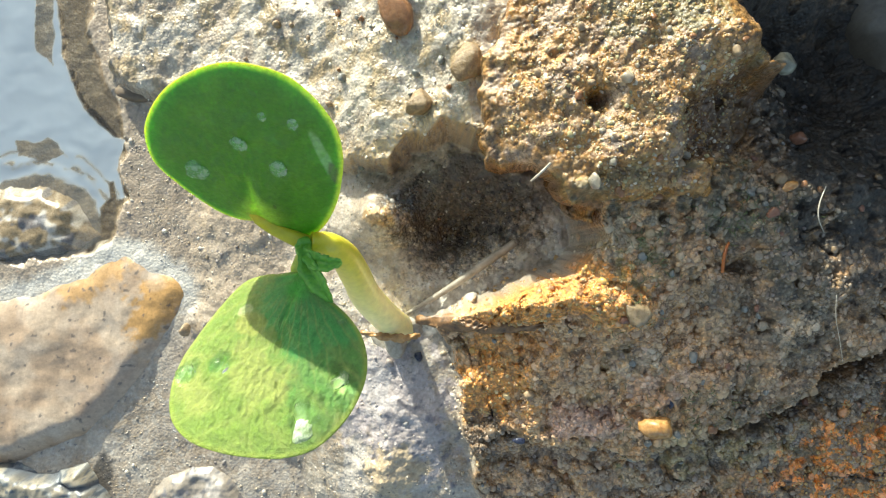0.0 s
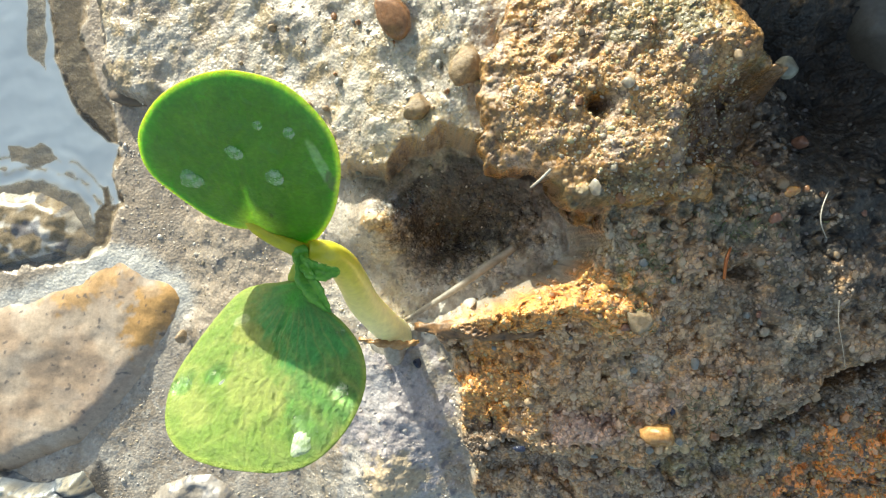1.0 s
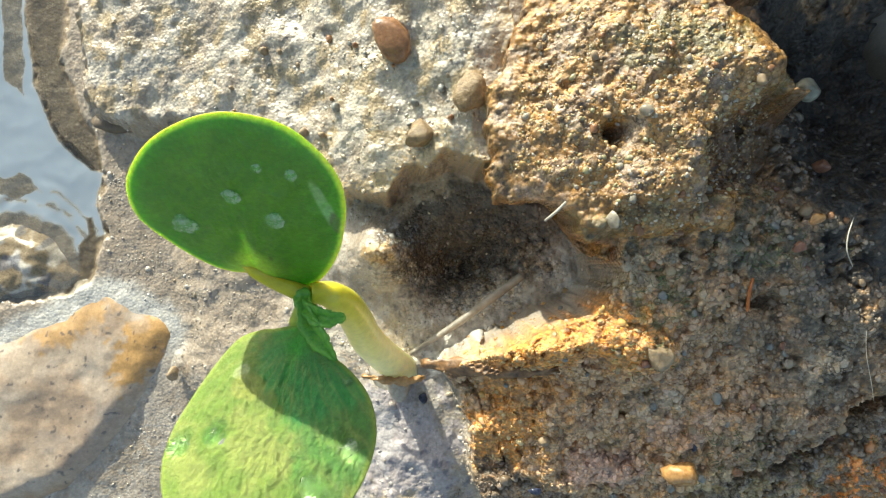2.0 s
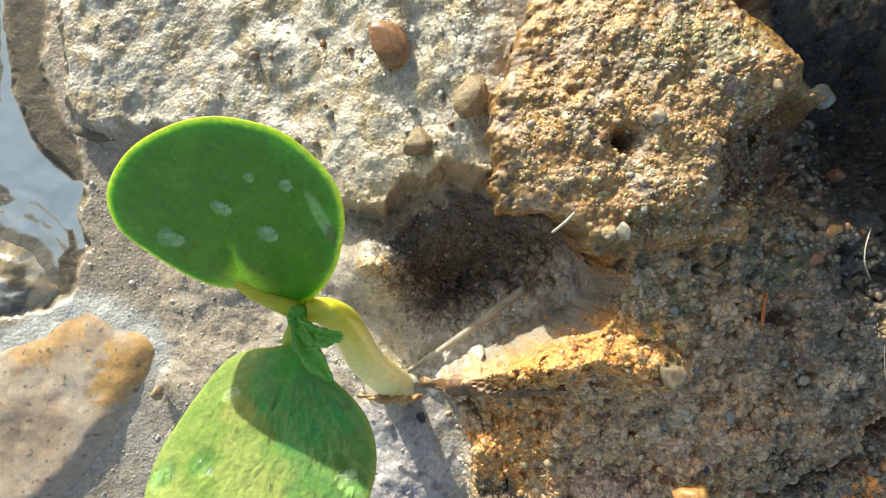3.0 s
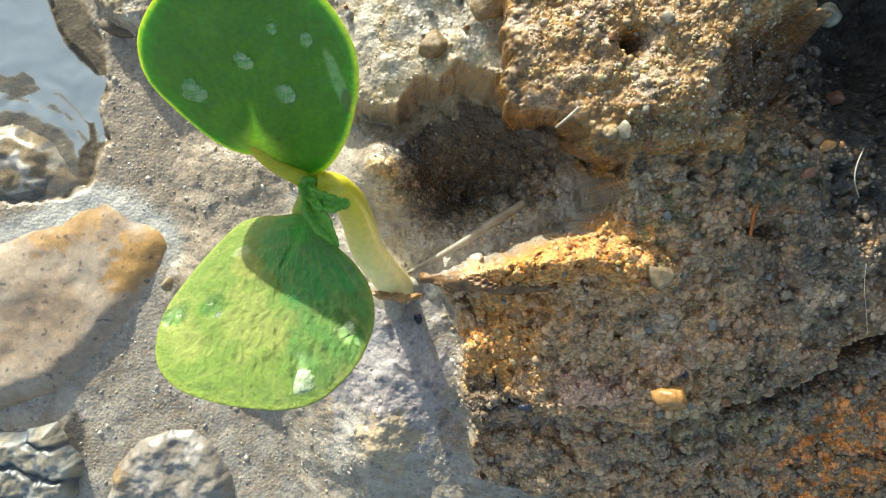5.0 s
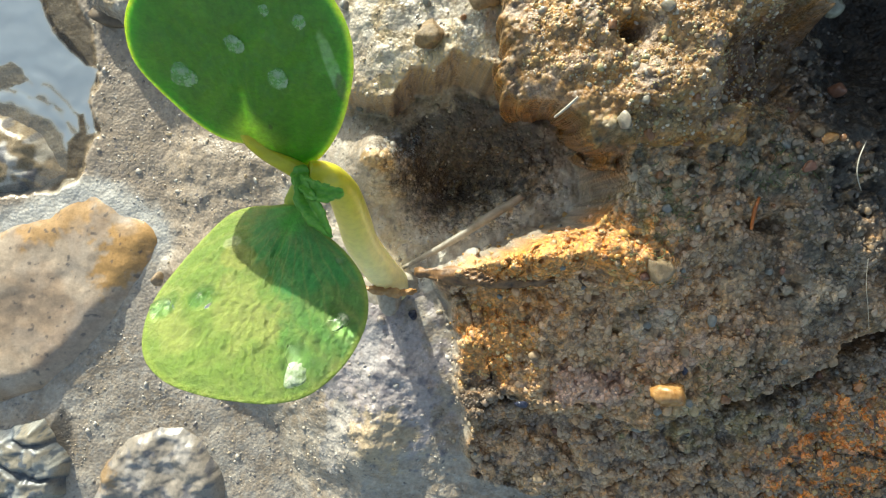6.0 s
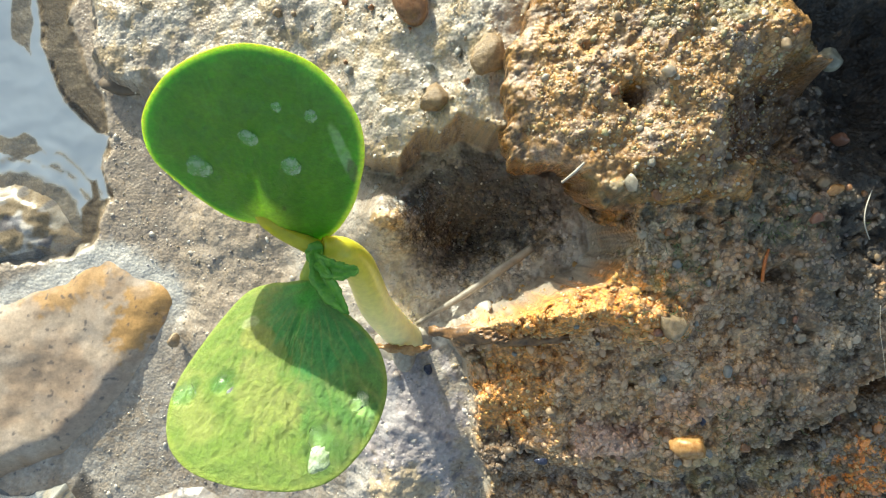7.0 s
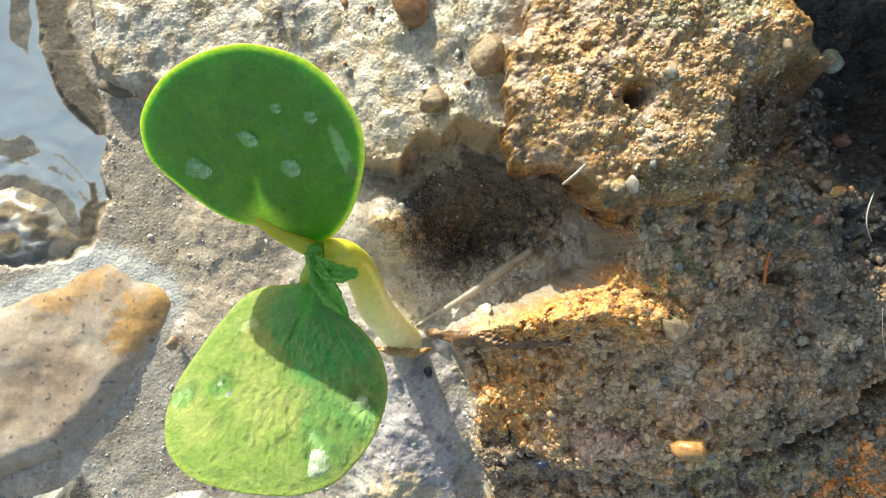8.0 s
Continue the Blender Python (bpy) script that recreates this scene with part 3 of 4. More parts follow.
    grit = np.clip(0.12 + 0.14 * smooth(0, 5, bank) + 0.7 * inner + 0.75 * spot(x, y, 5, 6, 21, 14, 0, 0.3, 85) - smooth(-2, 1, np.maximum(pool, inside(SHELF, x, y))), 0, 1)
    return np.concatenate([c, np.clip(wet, 0, 1)[..., None]], -1), grit


def spread(low, high, step, reach):
    core = np.arange(low, high + step / 2, step)
    grow = step * np.cumsum(1.22 ** np.arange(1, 200))
    grow = grow[grow < reach]
    return np.concatenate([low - grow[::-1], core, high + grow])


gx, gy = np.meshgrid(spread(-148, 122, 0.32, 40000), spread(-92, 92, 0.32, 40000))
gz, *marks = ground_height(gx, gy)
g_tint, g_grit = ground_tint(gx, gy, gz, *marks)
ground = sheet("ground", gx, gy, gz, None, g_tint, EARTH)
layer = ground.data.attributes.new("grit", "FLOAT", "POINT")
layer.data.foreach_set("value", np.ascontiguousarray(g_grit, np.float32).ravel())
tagged(ground, "wet brown mud and pale silt bank beside a gritty ochre slab", "ground", kind="structure")


def ground_at(x, y):
    return float(ground_height(np.array([[float(x)]]), np.array([[float(y)]]))[0][0, 0])


# ---- the puddle ----
wx, wy = np.meshgrid(np.concatenate([np.arange(-420, -150, 3.0), np.arange(-150, -70, 0.4), np.arange(-70, -40, 2.0)]), np.concatenate([np.arange(-150, -20, 3.0), np.arange(-20, 92, 0.4), np.arange(92, 260, 3.0)]))
ripple = np.hypot(wx + 119, wy - 3)
wz = -50.3 + 0.15 * fbm(wx, wy, 14, 2, 81) + 0.13 * np.sin(ripple * 0.8 + 3 * fbm(wx, wy, 12, 2, 85)) * np.exp(-np.abs(ripple - 22) / 8)
depth = wz - ground_height(wx, wy)[0]
# Sky glare painted as milky water; dark reflections left as see-through gaps.
lx, ly = wx + 0.5 * fbm(wx, wy, 5, 3, 82), wy + 0.5 * fbm(wx, wy, 5, 3, 83)
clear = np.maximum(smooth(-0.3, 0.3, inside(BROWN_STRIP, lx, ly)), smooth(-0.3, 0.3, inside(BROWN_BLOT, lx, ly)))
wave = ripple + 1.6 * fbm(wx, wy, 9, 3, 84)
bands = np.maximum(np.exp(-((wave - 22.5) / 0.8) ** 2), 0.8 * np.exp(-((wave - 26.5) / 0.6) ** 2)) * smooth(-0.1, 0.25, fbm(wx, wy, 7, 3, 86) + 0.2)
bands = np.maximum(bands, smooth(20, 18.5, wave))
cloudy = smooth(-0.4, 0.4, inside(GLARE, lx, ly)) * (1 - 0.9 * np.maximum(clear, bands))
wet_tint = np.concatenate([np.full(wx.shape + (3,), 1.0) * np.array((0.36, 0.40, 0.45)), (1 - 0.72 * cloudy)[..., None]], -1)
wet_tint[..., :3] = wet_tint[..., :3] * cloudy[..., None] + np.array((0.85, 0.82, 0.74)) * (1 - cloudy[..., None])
shore = depth > -1.5
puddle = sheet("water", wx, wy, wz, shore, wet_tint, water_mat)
puddle.visible_shadow = False
tagged(puddle, "shallow clear puddle with the pale sky's glare painted in", "puddle", kind="structure")


# ---- rocks as thick uneven bodies ----
def rock(name, outline, top, tint, material, label, edge=5.0, floor=-60.0, step=0.3, rag=(1.2, 8.0), undercut=0.8, seed=1, category="rock"):
    """A rock: its top from top(x, y), rolled over at its outline and cut back beneath it, down to the floor."""
    p = np.array(outline)
    (x0, y0), (x1, y1) = p.min(0) - 6, p.max(0) + 6
    x, y = np.meshgrid(np.arange(x0, x1, step), np.arange(y0, y1, step))
    d = inside(outline, x + rag[0] * fbm(x, y, rag[1], 4, seed), y + rag[0] * fbm(x, y, rag[1], 4, seed + 1))
    t = top(x, y)
    e = np.clip(d / edge, 0, 1)
    z = t - (1 - np.sqrt(np.clip(1 - (1 - e) ** 2, 0, 1))) * edge * 0.9
    out = np.clip(-d, 0, 3.0)
    cx, cy = p.mean(0)
    gx_, gy_ = cx - x, cy - y
    size = np.hypot(gx_, gy_) + 1e-6
    z = np.where(d < 0, z - (z - floor) * np.clip(out / 2.4, 0, 1), z)
    pull = np.minimum(out + undercut * 4 * smooth(0, 2.4, out), 0.8 * size)
    x2, y2 = x + gx_ / size * pull, y + gy_ / size * pull
    ob = sheet(name, x2, y2, z, d > -2.7, tint(x + 0.6 * (z - t), y + 0.8 * (z - t), z), material)
    return tagged(ob, label, category)


BIG = [(7.3, 24.3), (8.0, 30.2), (8.8, 37.7), (11.4, 44.2), (15.7, 54.9), (34.0, 59.2), (47.9, 53.9), (55.5, 45.3), (58.9, 37.2), (64.6, 34.7), (65.4, 27.0), (60.8, 16.2), (56.5, 11.4), (49.0, 7.4), (36.1, 4.9), (28.6, 6.6), (23.2, 11.9), (20.5, 15.7), (12.5, 16.8), (8.4, 19.2)]


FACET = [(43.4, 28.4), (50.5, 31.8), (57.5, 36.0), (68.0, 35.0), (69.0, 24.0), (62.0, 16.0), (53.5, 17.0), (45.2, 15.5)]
TIER = [(24.7, 12.1), (36.7, 10.8), (44.4, 12.1), (52.1, 10.5), (59.7, 15.4), (61.4, 12.1), (51.0, 4.5), (35.7, 3.4), (26.9, 5.6)]


def big_top(x, y):
    ex, ey = x + 0.8 * fbm(x, y, 3, 3, 118), y + 0.8 * fbm(x, y, 3, 3, 119)
    z = np.interp(x, [5, 12, 22, 36, 48, 58, 70], [7, 9.5, 14, 18.5, 19, 17.5, 12.5]) + 0.12 * np.clip(y - 28, -30, 0) - 0.16 * np.clip(y - 40, 0, 60)
    z = z - 0.45 * np.clip(x - 43 - 0.42 * (y - 25), 0, 7) * smooth(36, 31, y) * smooth(12, 17, y)
    z = z - 0.55 * np.clip(13 - y, 0, 12)
    z = z - 4.6 * smooth(-0.3, 3.0, inside(FACET, ex, ey)) + 1.5 * smooth(-0.3, 3.0, inside(FACET, ex, ey)) * fbm(x, y, 5, 3, 123) - 4.0 * smooth(-0.3, 2.5, inside(TIER, ex, ey))
    z = z - 3 * smooth(17, 14, y + 1.5 * fbm(x, y, 6, 3, 116)) * smooth(26, 32, x) - 3.5 * smooth(52, 55, x + 2 * fbm(x, y, 7, 3, 117)) * smooth(34, 30, y)
    z = z + 1.5 * fbm(x, y, 12, 3, 101) + 0.7 * np.abs(fbm(x, y, 5, 3, 102)) - 0.5 * np.abs(fbm(x, y, 3.4, 2, 115))
    z = z - 8 * lobe(x, y, 29.8, 28.5, 2.2, 1.7) - 1.6 * lobe(x, y, 22, 37, 1.5, 1.2) - 1.2 * lobe(x, y, 34, 18, 1.0, 0.8)
    z = z + 4.5 * lobe(x, y, 54, 38.5, 7, 4)
    a, o = cells(x, y, 1.35, 103)
    b, p = cells(x, y, 0.75, 104)
    return z + 0.4 * a * (0.2 + 0.8 * o) + 0.2 * b + 0.08 * fbm(x, y, 1.0, 2, 105)


def big_tint(x, y, z):
    a, o = cells(x, y, 1.35, 103)
    b, p = cells(x, y, 0.75, 104)
    c = np.zeros(x.shape + (3,)) + np.array((0.40, 0.27, 0.12))
    c = mix(c, (0.50, 0.31, 0.10), smooth(-0.1, 0.4, fbm(x, y, 9, 4, 106)))
    c = mix(c, (0.42, 0.36, 0.32), smooth(0.0, 0.4, fbm(x, y, 7, 4, 107)))
    c = mix(c, (0.20, 0.13, 0.065), smooth(0.05, 0.5, fbm(x, y, 6, 4, 108)) * 0.7)
    c = mix(c, (0.52, 0.42, 0.28), (o > 0.7) * a * 0.7)
    c = mix(c, (0.20, 0.13, 0.07), (p < 0.15) * 0.5)
    green = np.clip(spot(x, y, 40, 44, 12, 5, 0, 0.7, 109) + spot(x, y, 30, 12, 14, 3, 10, 0.8, 110) * 0.8 + spot(x, y, 60, 25, 7, 9, 0, 0.6, 111), 0, 1)
    c = mix(c, (0.19, 0.20, 0.11), green * 0.75)
    # Shade on the facet turned from the sun, put into the colour.
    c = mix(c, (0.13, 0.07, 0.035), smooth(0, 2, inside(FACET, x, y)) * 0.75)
    c = c * (1 + 0.25 * fbm(x + 0.7 * z, y + 0.9 * z, 1.0, 3, 113, 0.7))[..., None]
    c = c * np.array((0.82, 0.655, 0.48))
    wet = np.clip(0.7 + 0.4 * fbm(x, y, 8, 3, 114), 0, 1)
    return np.concatenate([c, wet[..., None]], -1)


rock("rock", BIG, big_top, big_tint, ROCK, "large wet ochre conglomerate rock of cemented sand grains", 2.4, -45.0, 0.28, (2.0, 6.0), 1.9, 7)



def pale_top(x, y):
    u = inside(PALE, x, y)
    dome = np.sqrt(np.clip(1 - (1 - np.clip(u / 11, 0, 1)) ** 2, 0, 1))
    return -51.6 + 3.4 * dome + 0.065 * np.clip(-4 - y, -6, 46) * smooth(0, 8, u) + 0.8 * fbm(x, y, 16, 3, 121) + 0.04 * fbm(x, y, 1.5, 3, 122)


def pale_tint(x, y, z):
    c = np.zeros(x.shape + (3,)) + np.array((0.335, 0.235, 0.155))
    c = mix(c, (0.39, 0.295, 0.21), smooth(-0.2, 0.4, fbm(x, y, 14, 4, 123)))
    c = mix(c, (0.42, 0.24, 0.085), np.maximum(spot(x, y, -82, -16, 8, 13, -30, 0.5, 124), 0.8 * spot(x, y, -100, -8, 14, 5, 25, 0.5, 129)))
    c = mix(c, (0.33, 0.235, 0.165), spot(x, y, -92, -42, 14, 10, 35, 0.5, 125) * 0.7)
    c = c * (1 + 0.14 * fbm(x, y, 1.6, 4, 126, 0.7))[..., None]
    c = mix(c, (0.41, 0.335, 0.27), smooth(0.1, 0.5, fbm(x, y, 9, 3, 128, 0.5)) * 0.3)
    c = mix(c, (0.10, 0.08, 0.07), smooth(0.62, 0.75, fbm(x, y, 2.2, 2, 127)) * 0.8)
    return np.concatenate([c, np.full(x.shape + (1,), 0.75)], -1)


rock("smooth_stone", PALE, pale_top, pale_tint, SMOOTH_STONE, "smooth wet tan stone half sunk in the mud", 3.0, -62.0, 0.35, (0.5, 9.0), 0.3, 17, "stone")

SPECKLED = [(-137.7, -60.2), (-124.6, -61.0), (-116.5, -64.3), (-103.4, -61.0), (-99.3, -66.7), (-94.4, -73.2), (-96.1, -84.7), (-118.1, -92.8), (-147.5, -89.5), (-147.5, -68.3)]


def speckled_top(x, y):
    u = inside(SPECKLED, x, y)
    return -52 + 8 * smooth(0, 5, u) + 0.9 * fbm(x, y, 9, 3, 131) + 0.5 * np.abs(fbm(x, y, 4, 3, 132, 0.5)) - 1.6 * np.exp(-((np.mod(y + 0.25 * x + 2.5 * fbm(x, y, 9, 3, 136), 9) - 4.5) / 0.9) ** 2)


def speckled_tint(x, y, z):
    c = np.zeros(x.shape + (3,)) + np.array((0.26, 0.22, 0.16))
    c = mix(c, (0.32, 0.30, 0.26), smooth(0, 0.4, fbm(x, y, 6, 4, 133)))
    c = mix(c, (0.06, 0.075, 0.10), np.clip(smooth(0.35, 0.5, fbm(x, y, 2.5, 3, 134)) + np.exp(-((np.mod(y + 0.25 * x + 2.5 * fbm(x, y, 9, 3, 136), 9) - 4.5) / 1.6) ** 2), 0, 1) * 0.85)
    return np.concatenate([c, np.full(x.shape + (1,), 0.8)], -1)


rock("speckled_stone", SPECKLED, speckled_top, speckled_tint, SMOOTH_STONE, "jagged grey speckled stone standing in wet mud", 2.0, -64.0, 0.35, (1.0, 5.0), 0.4, 27, "stone")

SUNKEN = [(-94.0, -88.0), (-91.5, -76.0), (-86.5, -69.0), (-81.0, -64.5), (-74.0, -60.5), (-66.0, -61.0), (-59.0, -66.0), (-54.5, -73.0), (-51.0, -84.0), (-53.0, -100.0), (-92.0, -101.0)]


def sunken_top(x, y):
    return -53 + 6.5 * smooth(0, 6, inside(SUNKEN, x, y)) + 1.6 * fbm(x, y, 11, 3, 141) + 0.4 * np.abs(fbm(x, y, 3, 4, 142, 0.6))


def sunken_tint(x, y, z):
    c = np.zeros(x.shape + (3,)) + np.array((0.27, 0.225, 0.18))
    c = mix(c, (0.32, 0.20, 0.09), spot(x, y, -90, -74, 5, 12, 0, 0.6, 143) * 0.8)
    c = mix(c, (0.36, 0.315, 0.275), smooth(0, 0.4, fbm(x, y, 9, 4, 144)))
    c = mix(c, (0.10, 0.10, 0.12), smooth(0.3, 0.5, fbm(x, y, 3, 3, 145)) * 0.7)
    return np.concatenate([c, np.full(x.shape + (1,), 0.8)], -1)


rock("sunken_stone", SUNKEN, sunken_top, sunken_tint, SMOOTH_STONE, "low grey-brown stone coated with silt in the mud", 2.5, -62.0, 0.4, (1.0, 6.0), 0.3, 37, "stone")

WADER = [(-139.2, 16.7), (-127.7, 19.1), (-117.8, 19.6), (-109.5, 15.8), (-104.6, 9.2), (-102.1, 3.5), (-107.9, -2.3), (-119.4, -4.8), (-131.0, -8.1), (-144.2, -4.8)]


def wader_top(x, y):
    return -53.5 + 4.6 * smooth(0, 6, inside(WADER, x, y)) + 1.3 * fbm(x, y, 9, 3, 151, 0.45) + 0.12 * fbm(x, y, 2.2, 3, 152)


def wader_tint(x, y, z):
    c = np.zeros(x.shape + (3,)) + np.array((0.23, 0.165, 0.09))
    c = mix(c, (0.44, 0.39, 0.33), smooth(0.05, 0.35, fbm(x, y, 7, 3, 153)))
    c = mix(c, (0.12, 0.115, 0.13), smooth(0.25, 0.45, fbm(x, y, 5, 3, 154)) * 0.7)
    return np.concatenate([c, np.full(x.shape + (1,), 0.9)], -1)


rock("lumpy_stone", WADER, wader_top, wader_tint, SMOOTH_STONE, "lumpy brown stone at the edge of the puddle", 2.5, -62.0, 0.4, (1.2, 5.0), 0.3, 47, "stone")

CORNER = curve_through([(86.6, 68.6), (85.4, 56.4), (88.1, 47.8), (92.5, 39.3), (99.8, 30.7), (114.5, 29.5), (124.3, 46.6), (112.1, 73.5)], 60)


def corner_top(x, y):
    u = inside(CORNER, x, y)
    return -8 + 14 * np.sqrt(np.clip(1 - (1 - np.clip(u / 14, 0, 1)) ** 2, 0, 1)) + 0.8 * fbm(x, y, 9, 4, 161) + 0.15 * fbm(x, y, 1.5, 3, 162)


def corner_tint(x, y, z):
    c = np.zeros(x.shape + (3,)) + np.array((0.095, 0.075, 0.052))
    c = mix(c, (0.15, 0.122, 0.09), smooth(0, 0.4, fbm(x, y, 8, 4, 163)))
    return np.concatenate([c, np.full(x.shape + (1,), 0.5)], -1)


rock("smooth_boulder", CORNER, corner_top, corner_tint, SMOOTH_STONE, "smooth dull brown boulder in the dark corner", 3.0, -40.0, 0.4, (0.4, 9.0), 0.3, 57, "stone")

# ---- the seedling ----
UPPER = [(-28.0, 1.8), (-23.0, 3.5), (-19.0, 7.7), (-16.9, 12.2), (-16.1, 15.4), (-16.4, 18.7), (-18.4, 21.9), (-21.8, 24.7), (-26.1, 26.1), (-30.8, 26.5), (-36.1, 25.5), (-41.2, 23.4), (-45.4, 20.2), (-47.3, 17.3), (-47.5, 14.0), (-44.9, 10.5), (-41.1, 7.1), (-37.6, 5.5), (-33.3, 4.9), (-30.5, 3.2)]
LOWERLEAF = [(-28.5, -4.4), (-31.0, -4.8), (-33.5, -5.0), (-37.5, -6.5), (-41.0, -10.7), (-44.1, -15.8), (-46.1, -20.1), (-46.4, -24.2), (-44.6, -28.1), (-40.4, -30.6), (-34.7, -31.9), (-29.3, -32.5), (-24.4, -32.7), (-19.8, -31.7), (-15.8, -28.4), (-13.5, -24.2), (-13.0, -20.1), (-14.3, -15.8), (-17.2, -12.1), (-21.3, -8.8), (-24.2, -6.3), (-26.2, -4.2)]


def cotyledon(name, outline, centre, slope, arch, root, colours, parent, label, skin, thick=1.3, seed=1, pucker=0.07, marks=(), rim_colour=(0.56, 0.52, 0.05), rings=90, around=440):
    """A fleshy seed leaf over a smooth outline: a top and an under face that meet in a rounded rim."""
    rim = curve_through(outline, around)
    mid = np.array(centre[:2], float)
    rho = np.sin(np.linspace(0, 1, rings) * math.pi / 2)
    xy = mid + (rim - mid)[None] * rho[:, None, None]
    x, y = xy[..., 0], xy[..., 1]
    axis = mid - np.array(root)
    span = np.linalg.norm(axis)
    axis = axis / span
    along = ((x - root[0]) * axis[0] + (y - root[1]) * axis[1]) / (2 * span)
    across = -(x - root[0]) * axis[1] + (y - root[1]) * axis[0]
    z = centre[2] + slope[0] * (x - mid[0]) + slope[1] * (y - mid[1]) - arch * across ** 2
    vein = np.abs(np.sin((along * 7 - np.abs(across) * 0.16 + 0.3 * fbm(x, y, 8, 2, seed)) * math.pi)) ** 0.7
    relief = -0.35 * np.exp(-(across / 0.9) ** 2) * smooth(0.75, 0.1, along) + 0.22 * fbm(x, y, 4.5, 3, seed + 1) + pucker * (0.75 * fbm(across + 0.6 * fbm(x, y, 3.0, 2, seed + 8), along * span * 1.2, 1.5, 3, seed + 2, 0.6) + 0.3 * fbm(x, y, 3.2, 2, seed + 4)) * smooth(0.1, 0.3, along)
    t = thick * np.sqrt(np.clip(1 - rho ** 6, 0, 1))[:, None] * 0.5 + 0.0 * x
    n = np.array((-slope[0], -slope[1], 1.0))
    n = n / np.linalg.norm(n)
    top = np.stack([x, y, z], -1) + n * (t + relief * (1 - rho[:, None] ** 8))[..., None]
    low = (np.stack([x, y, z], -1) - n * t[..., None])[:-1]
    co = np.concatenate([top.reshape(-1, 3), low.reshape(-1, 3)]) * 0.001
    k = np.arange(around)
    k2 = (k + 1) % around
    faces = []
    base = rings * around
    for r in range(rings - 1):
        faces.append(np.stack([r * around + k, (r + 1) * around + k, (r + 1) * around + k2, r * around + k2], -1))
        outer = (r + 1) * around if r == rings - 2 else base + (r + 1) * around
        faces.append(np.stack([base + r * around + k2, outer + k2, outer + k, base + r * around + k], -1))
    deep, pale, vein_colour = colours
    c = np.zeros(x.shape + (3,)) + np.array(deep)
    c = mix(c, pale, smooth(0.0, 0.55, fbm(x, y, 9, 3, seed + 3, 0.5)) * 0.55)
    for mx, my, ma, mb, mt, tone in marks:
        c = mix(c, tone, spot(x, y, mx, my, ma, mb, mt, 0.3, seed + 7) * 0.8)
    c = mix(c, vein_colour, np.exp(-(across / (0.5 + 3.0 * smooth(0.22, 0.0, np.abs(along)))) ** 2) * smooth(0.36, 0.05, np.abs(along)) * 0.9)
    # Back-lit glow along the leaf's edge, put into the colour.
    c = mix(c, rim_colour, smooth(0.93, 0.985, rho)[:, None] * 0.9 + 0 * x)
    c = mix(c, pale, 0.25 * (1 - vein))
    fan = np.arctan2(across, along * 2 * span + 1.5) * 7.0 + 0.25 * fbm(x, y, 5.0, 2, seed + 6)
    c = mix(c, pale, np.exp(-((fan - np.round(fan)) * (along * 2 * span + 2) / 1.1) ** 2) * smooth(0.08, 0.2, along) * smooth(0.75, 0.45, along) * 0.3)
    tint = np.concatenate([c, np.ones(x.shape + (1,))], -1).reshape(-1, 4)
    tint = np.concatenate([tint, tint[:-around]])
    faces = np.concatenate(faces)
    tagged(mesh_of(name, co, faces, tint, skin, parent), label)
    return BVHTree.FromPolygons([Vector(v) for v in co], [tuple(int(i) for i in f) for f in faces])


seedling = new("seedling")
tagged(seedling, "young green seedling with two broad seed leaves rooted in mud", "seedling")
upper_skin = cotyledon("seed_leaf", UPPER, (-33, 17, 31.5), (0.0, 1.27), -0.004, (-33.5, 6.0), ((0.085, 0.20, 0.007), (0.14, 0.27, 0.014), (0.60, 0.64, 0.05)), seedling, "dark green fleshy seed leaf with a painted back-lit rim", LEAF, 1.3, 201, 0.12,
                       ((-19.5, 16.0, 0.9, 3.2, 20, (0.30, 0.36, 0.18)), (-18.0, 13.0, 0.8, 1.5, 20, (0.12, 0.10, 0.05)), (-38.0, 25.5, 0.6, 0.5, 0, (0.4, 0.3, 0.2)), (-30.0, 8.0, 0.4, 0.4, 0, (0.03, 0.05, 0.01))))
# First two marks: greener right half, and the upper leaf's shadow tone painted in.
# Last four marks: wet leaf under drops, its missing sheen painted darker.
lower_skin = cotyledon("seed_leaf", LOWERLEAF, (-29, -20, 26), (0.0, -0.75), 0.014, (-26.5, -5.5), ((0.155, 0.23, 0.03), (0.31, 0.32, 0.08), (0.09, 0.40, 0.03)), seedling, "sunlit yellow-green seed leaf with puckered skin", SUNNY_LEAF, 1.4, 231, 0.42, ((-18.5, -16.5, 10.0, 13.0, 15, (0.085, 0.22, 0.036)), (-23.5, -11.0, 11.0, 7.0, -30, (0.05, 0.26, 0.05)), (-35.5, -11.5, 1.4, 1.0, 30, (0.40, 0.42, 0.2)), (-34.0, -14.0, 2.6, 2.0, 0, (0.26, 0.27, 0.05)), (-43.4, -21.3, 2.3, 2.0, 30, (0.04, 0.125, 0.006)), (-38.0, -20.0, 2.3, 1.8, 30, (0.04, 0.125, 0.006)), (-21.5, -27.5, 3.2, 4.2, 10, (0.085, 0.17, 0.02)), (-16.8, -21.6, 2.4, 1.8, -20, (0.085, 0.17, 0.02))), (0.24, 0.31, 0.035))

STEM, stt, stp = nodes_of("stem")
geo = stt.nodes.new("ShaderNodeTexCoord")
split = stt.nodes.new("ShaderNodeSeparateXYZ")
stt.links.new(geo.outputs["Object"], split.inputs[0])
span_node = stt.nodes.new("ShaderNodeMapRange")
span_node.inputs[1].default_value, span_node.inputs[2].default_value = -0.030, 0.018
stt.links.new(split.outputs[2], span_node.inputs[0])
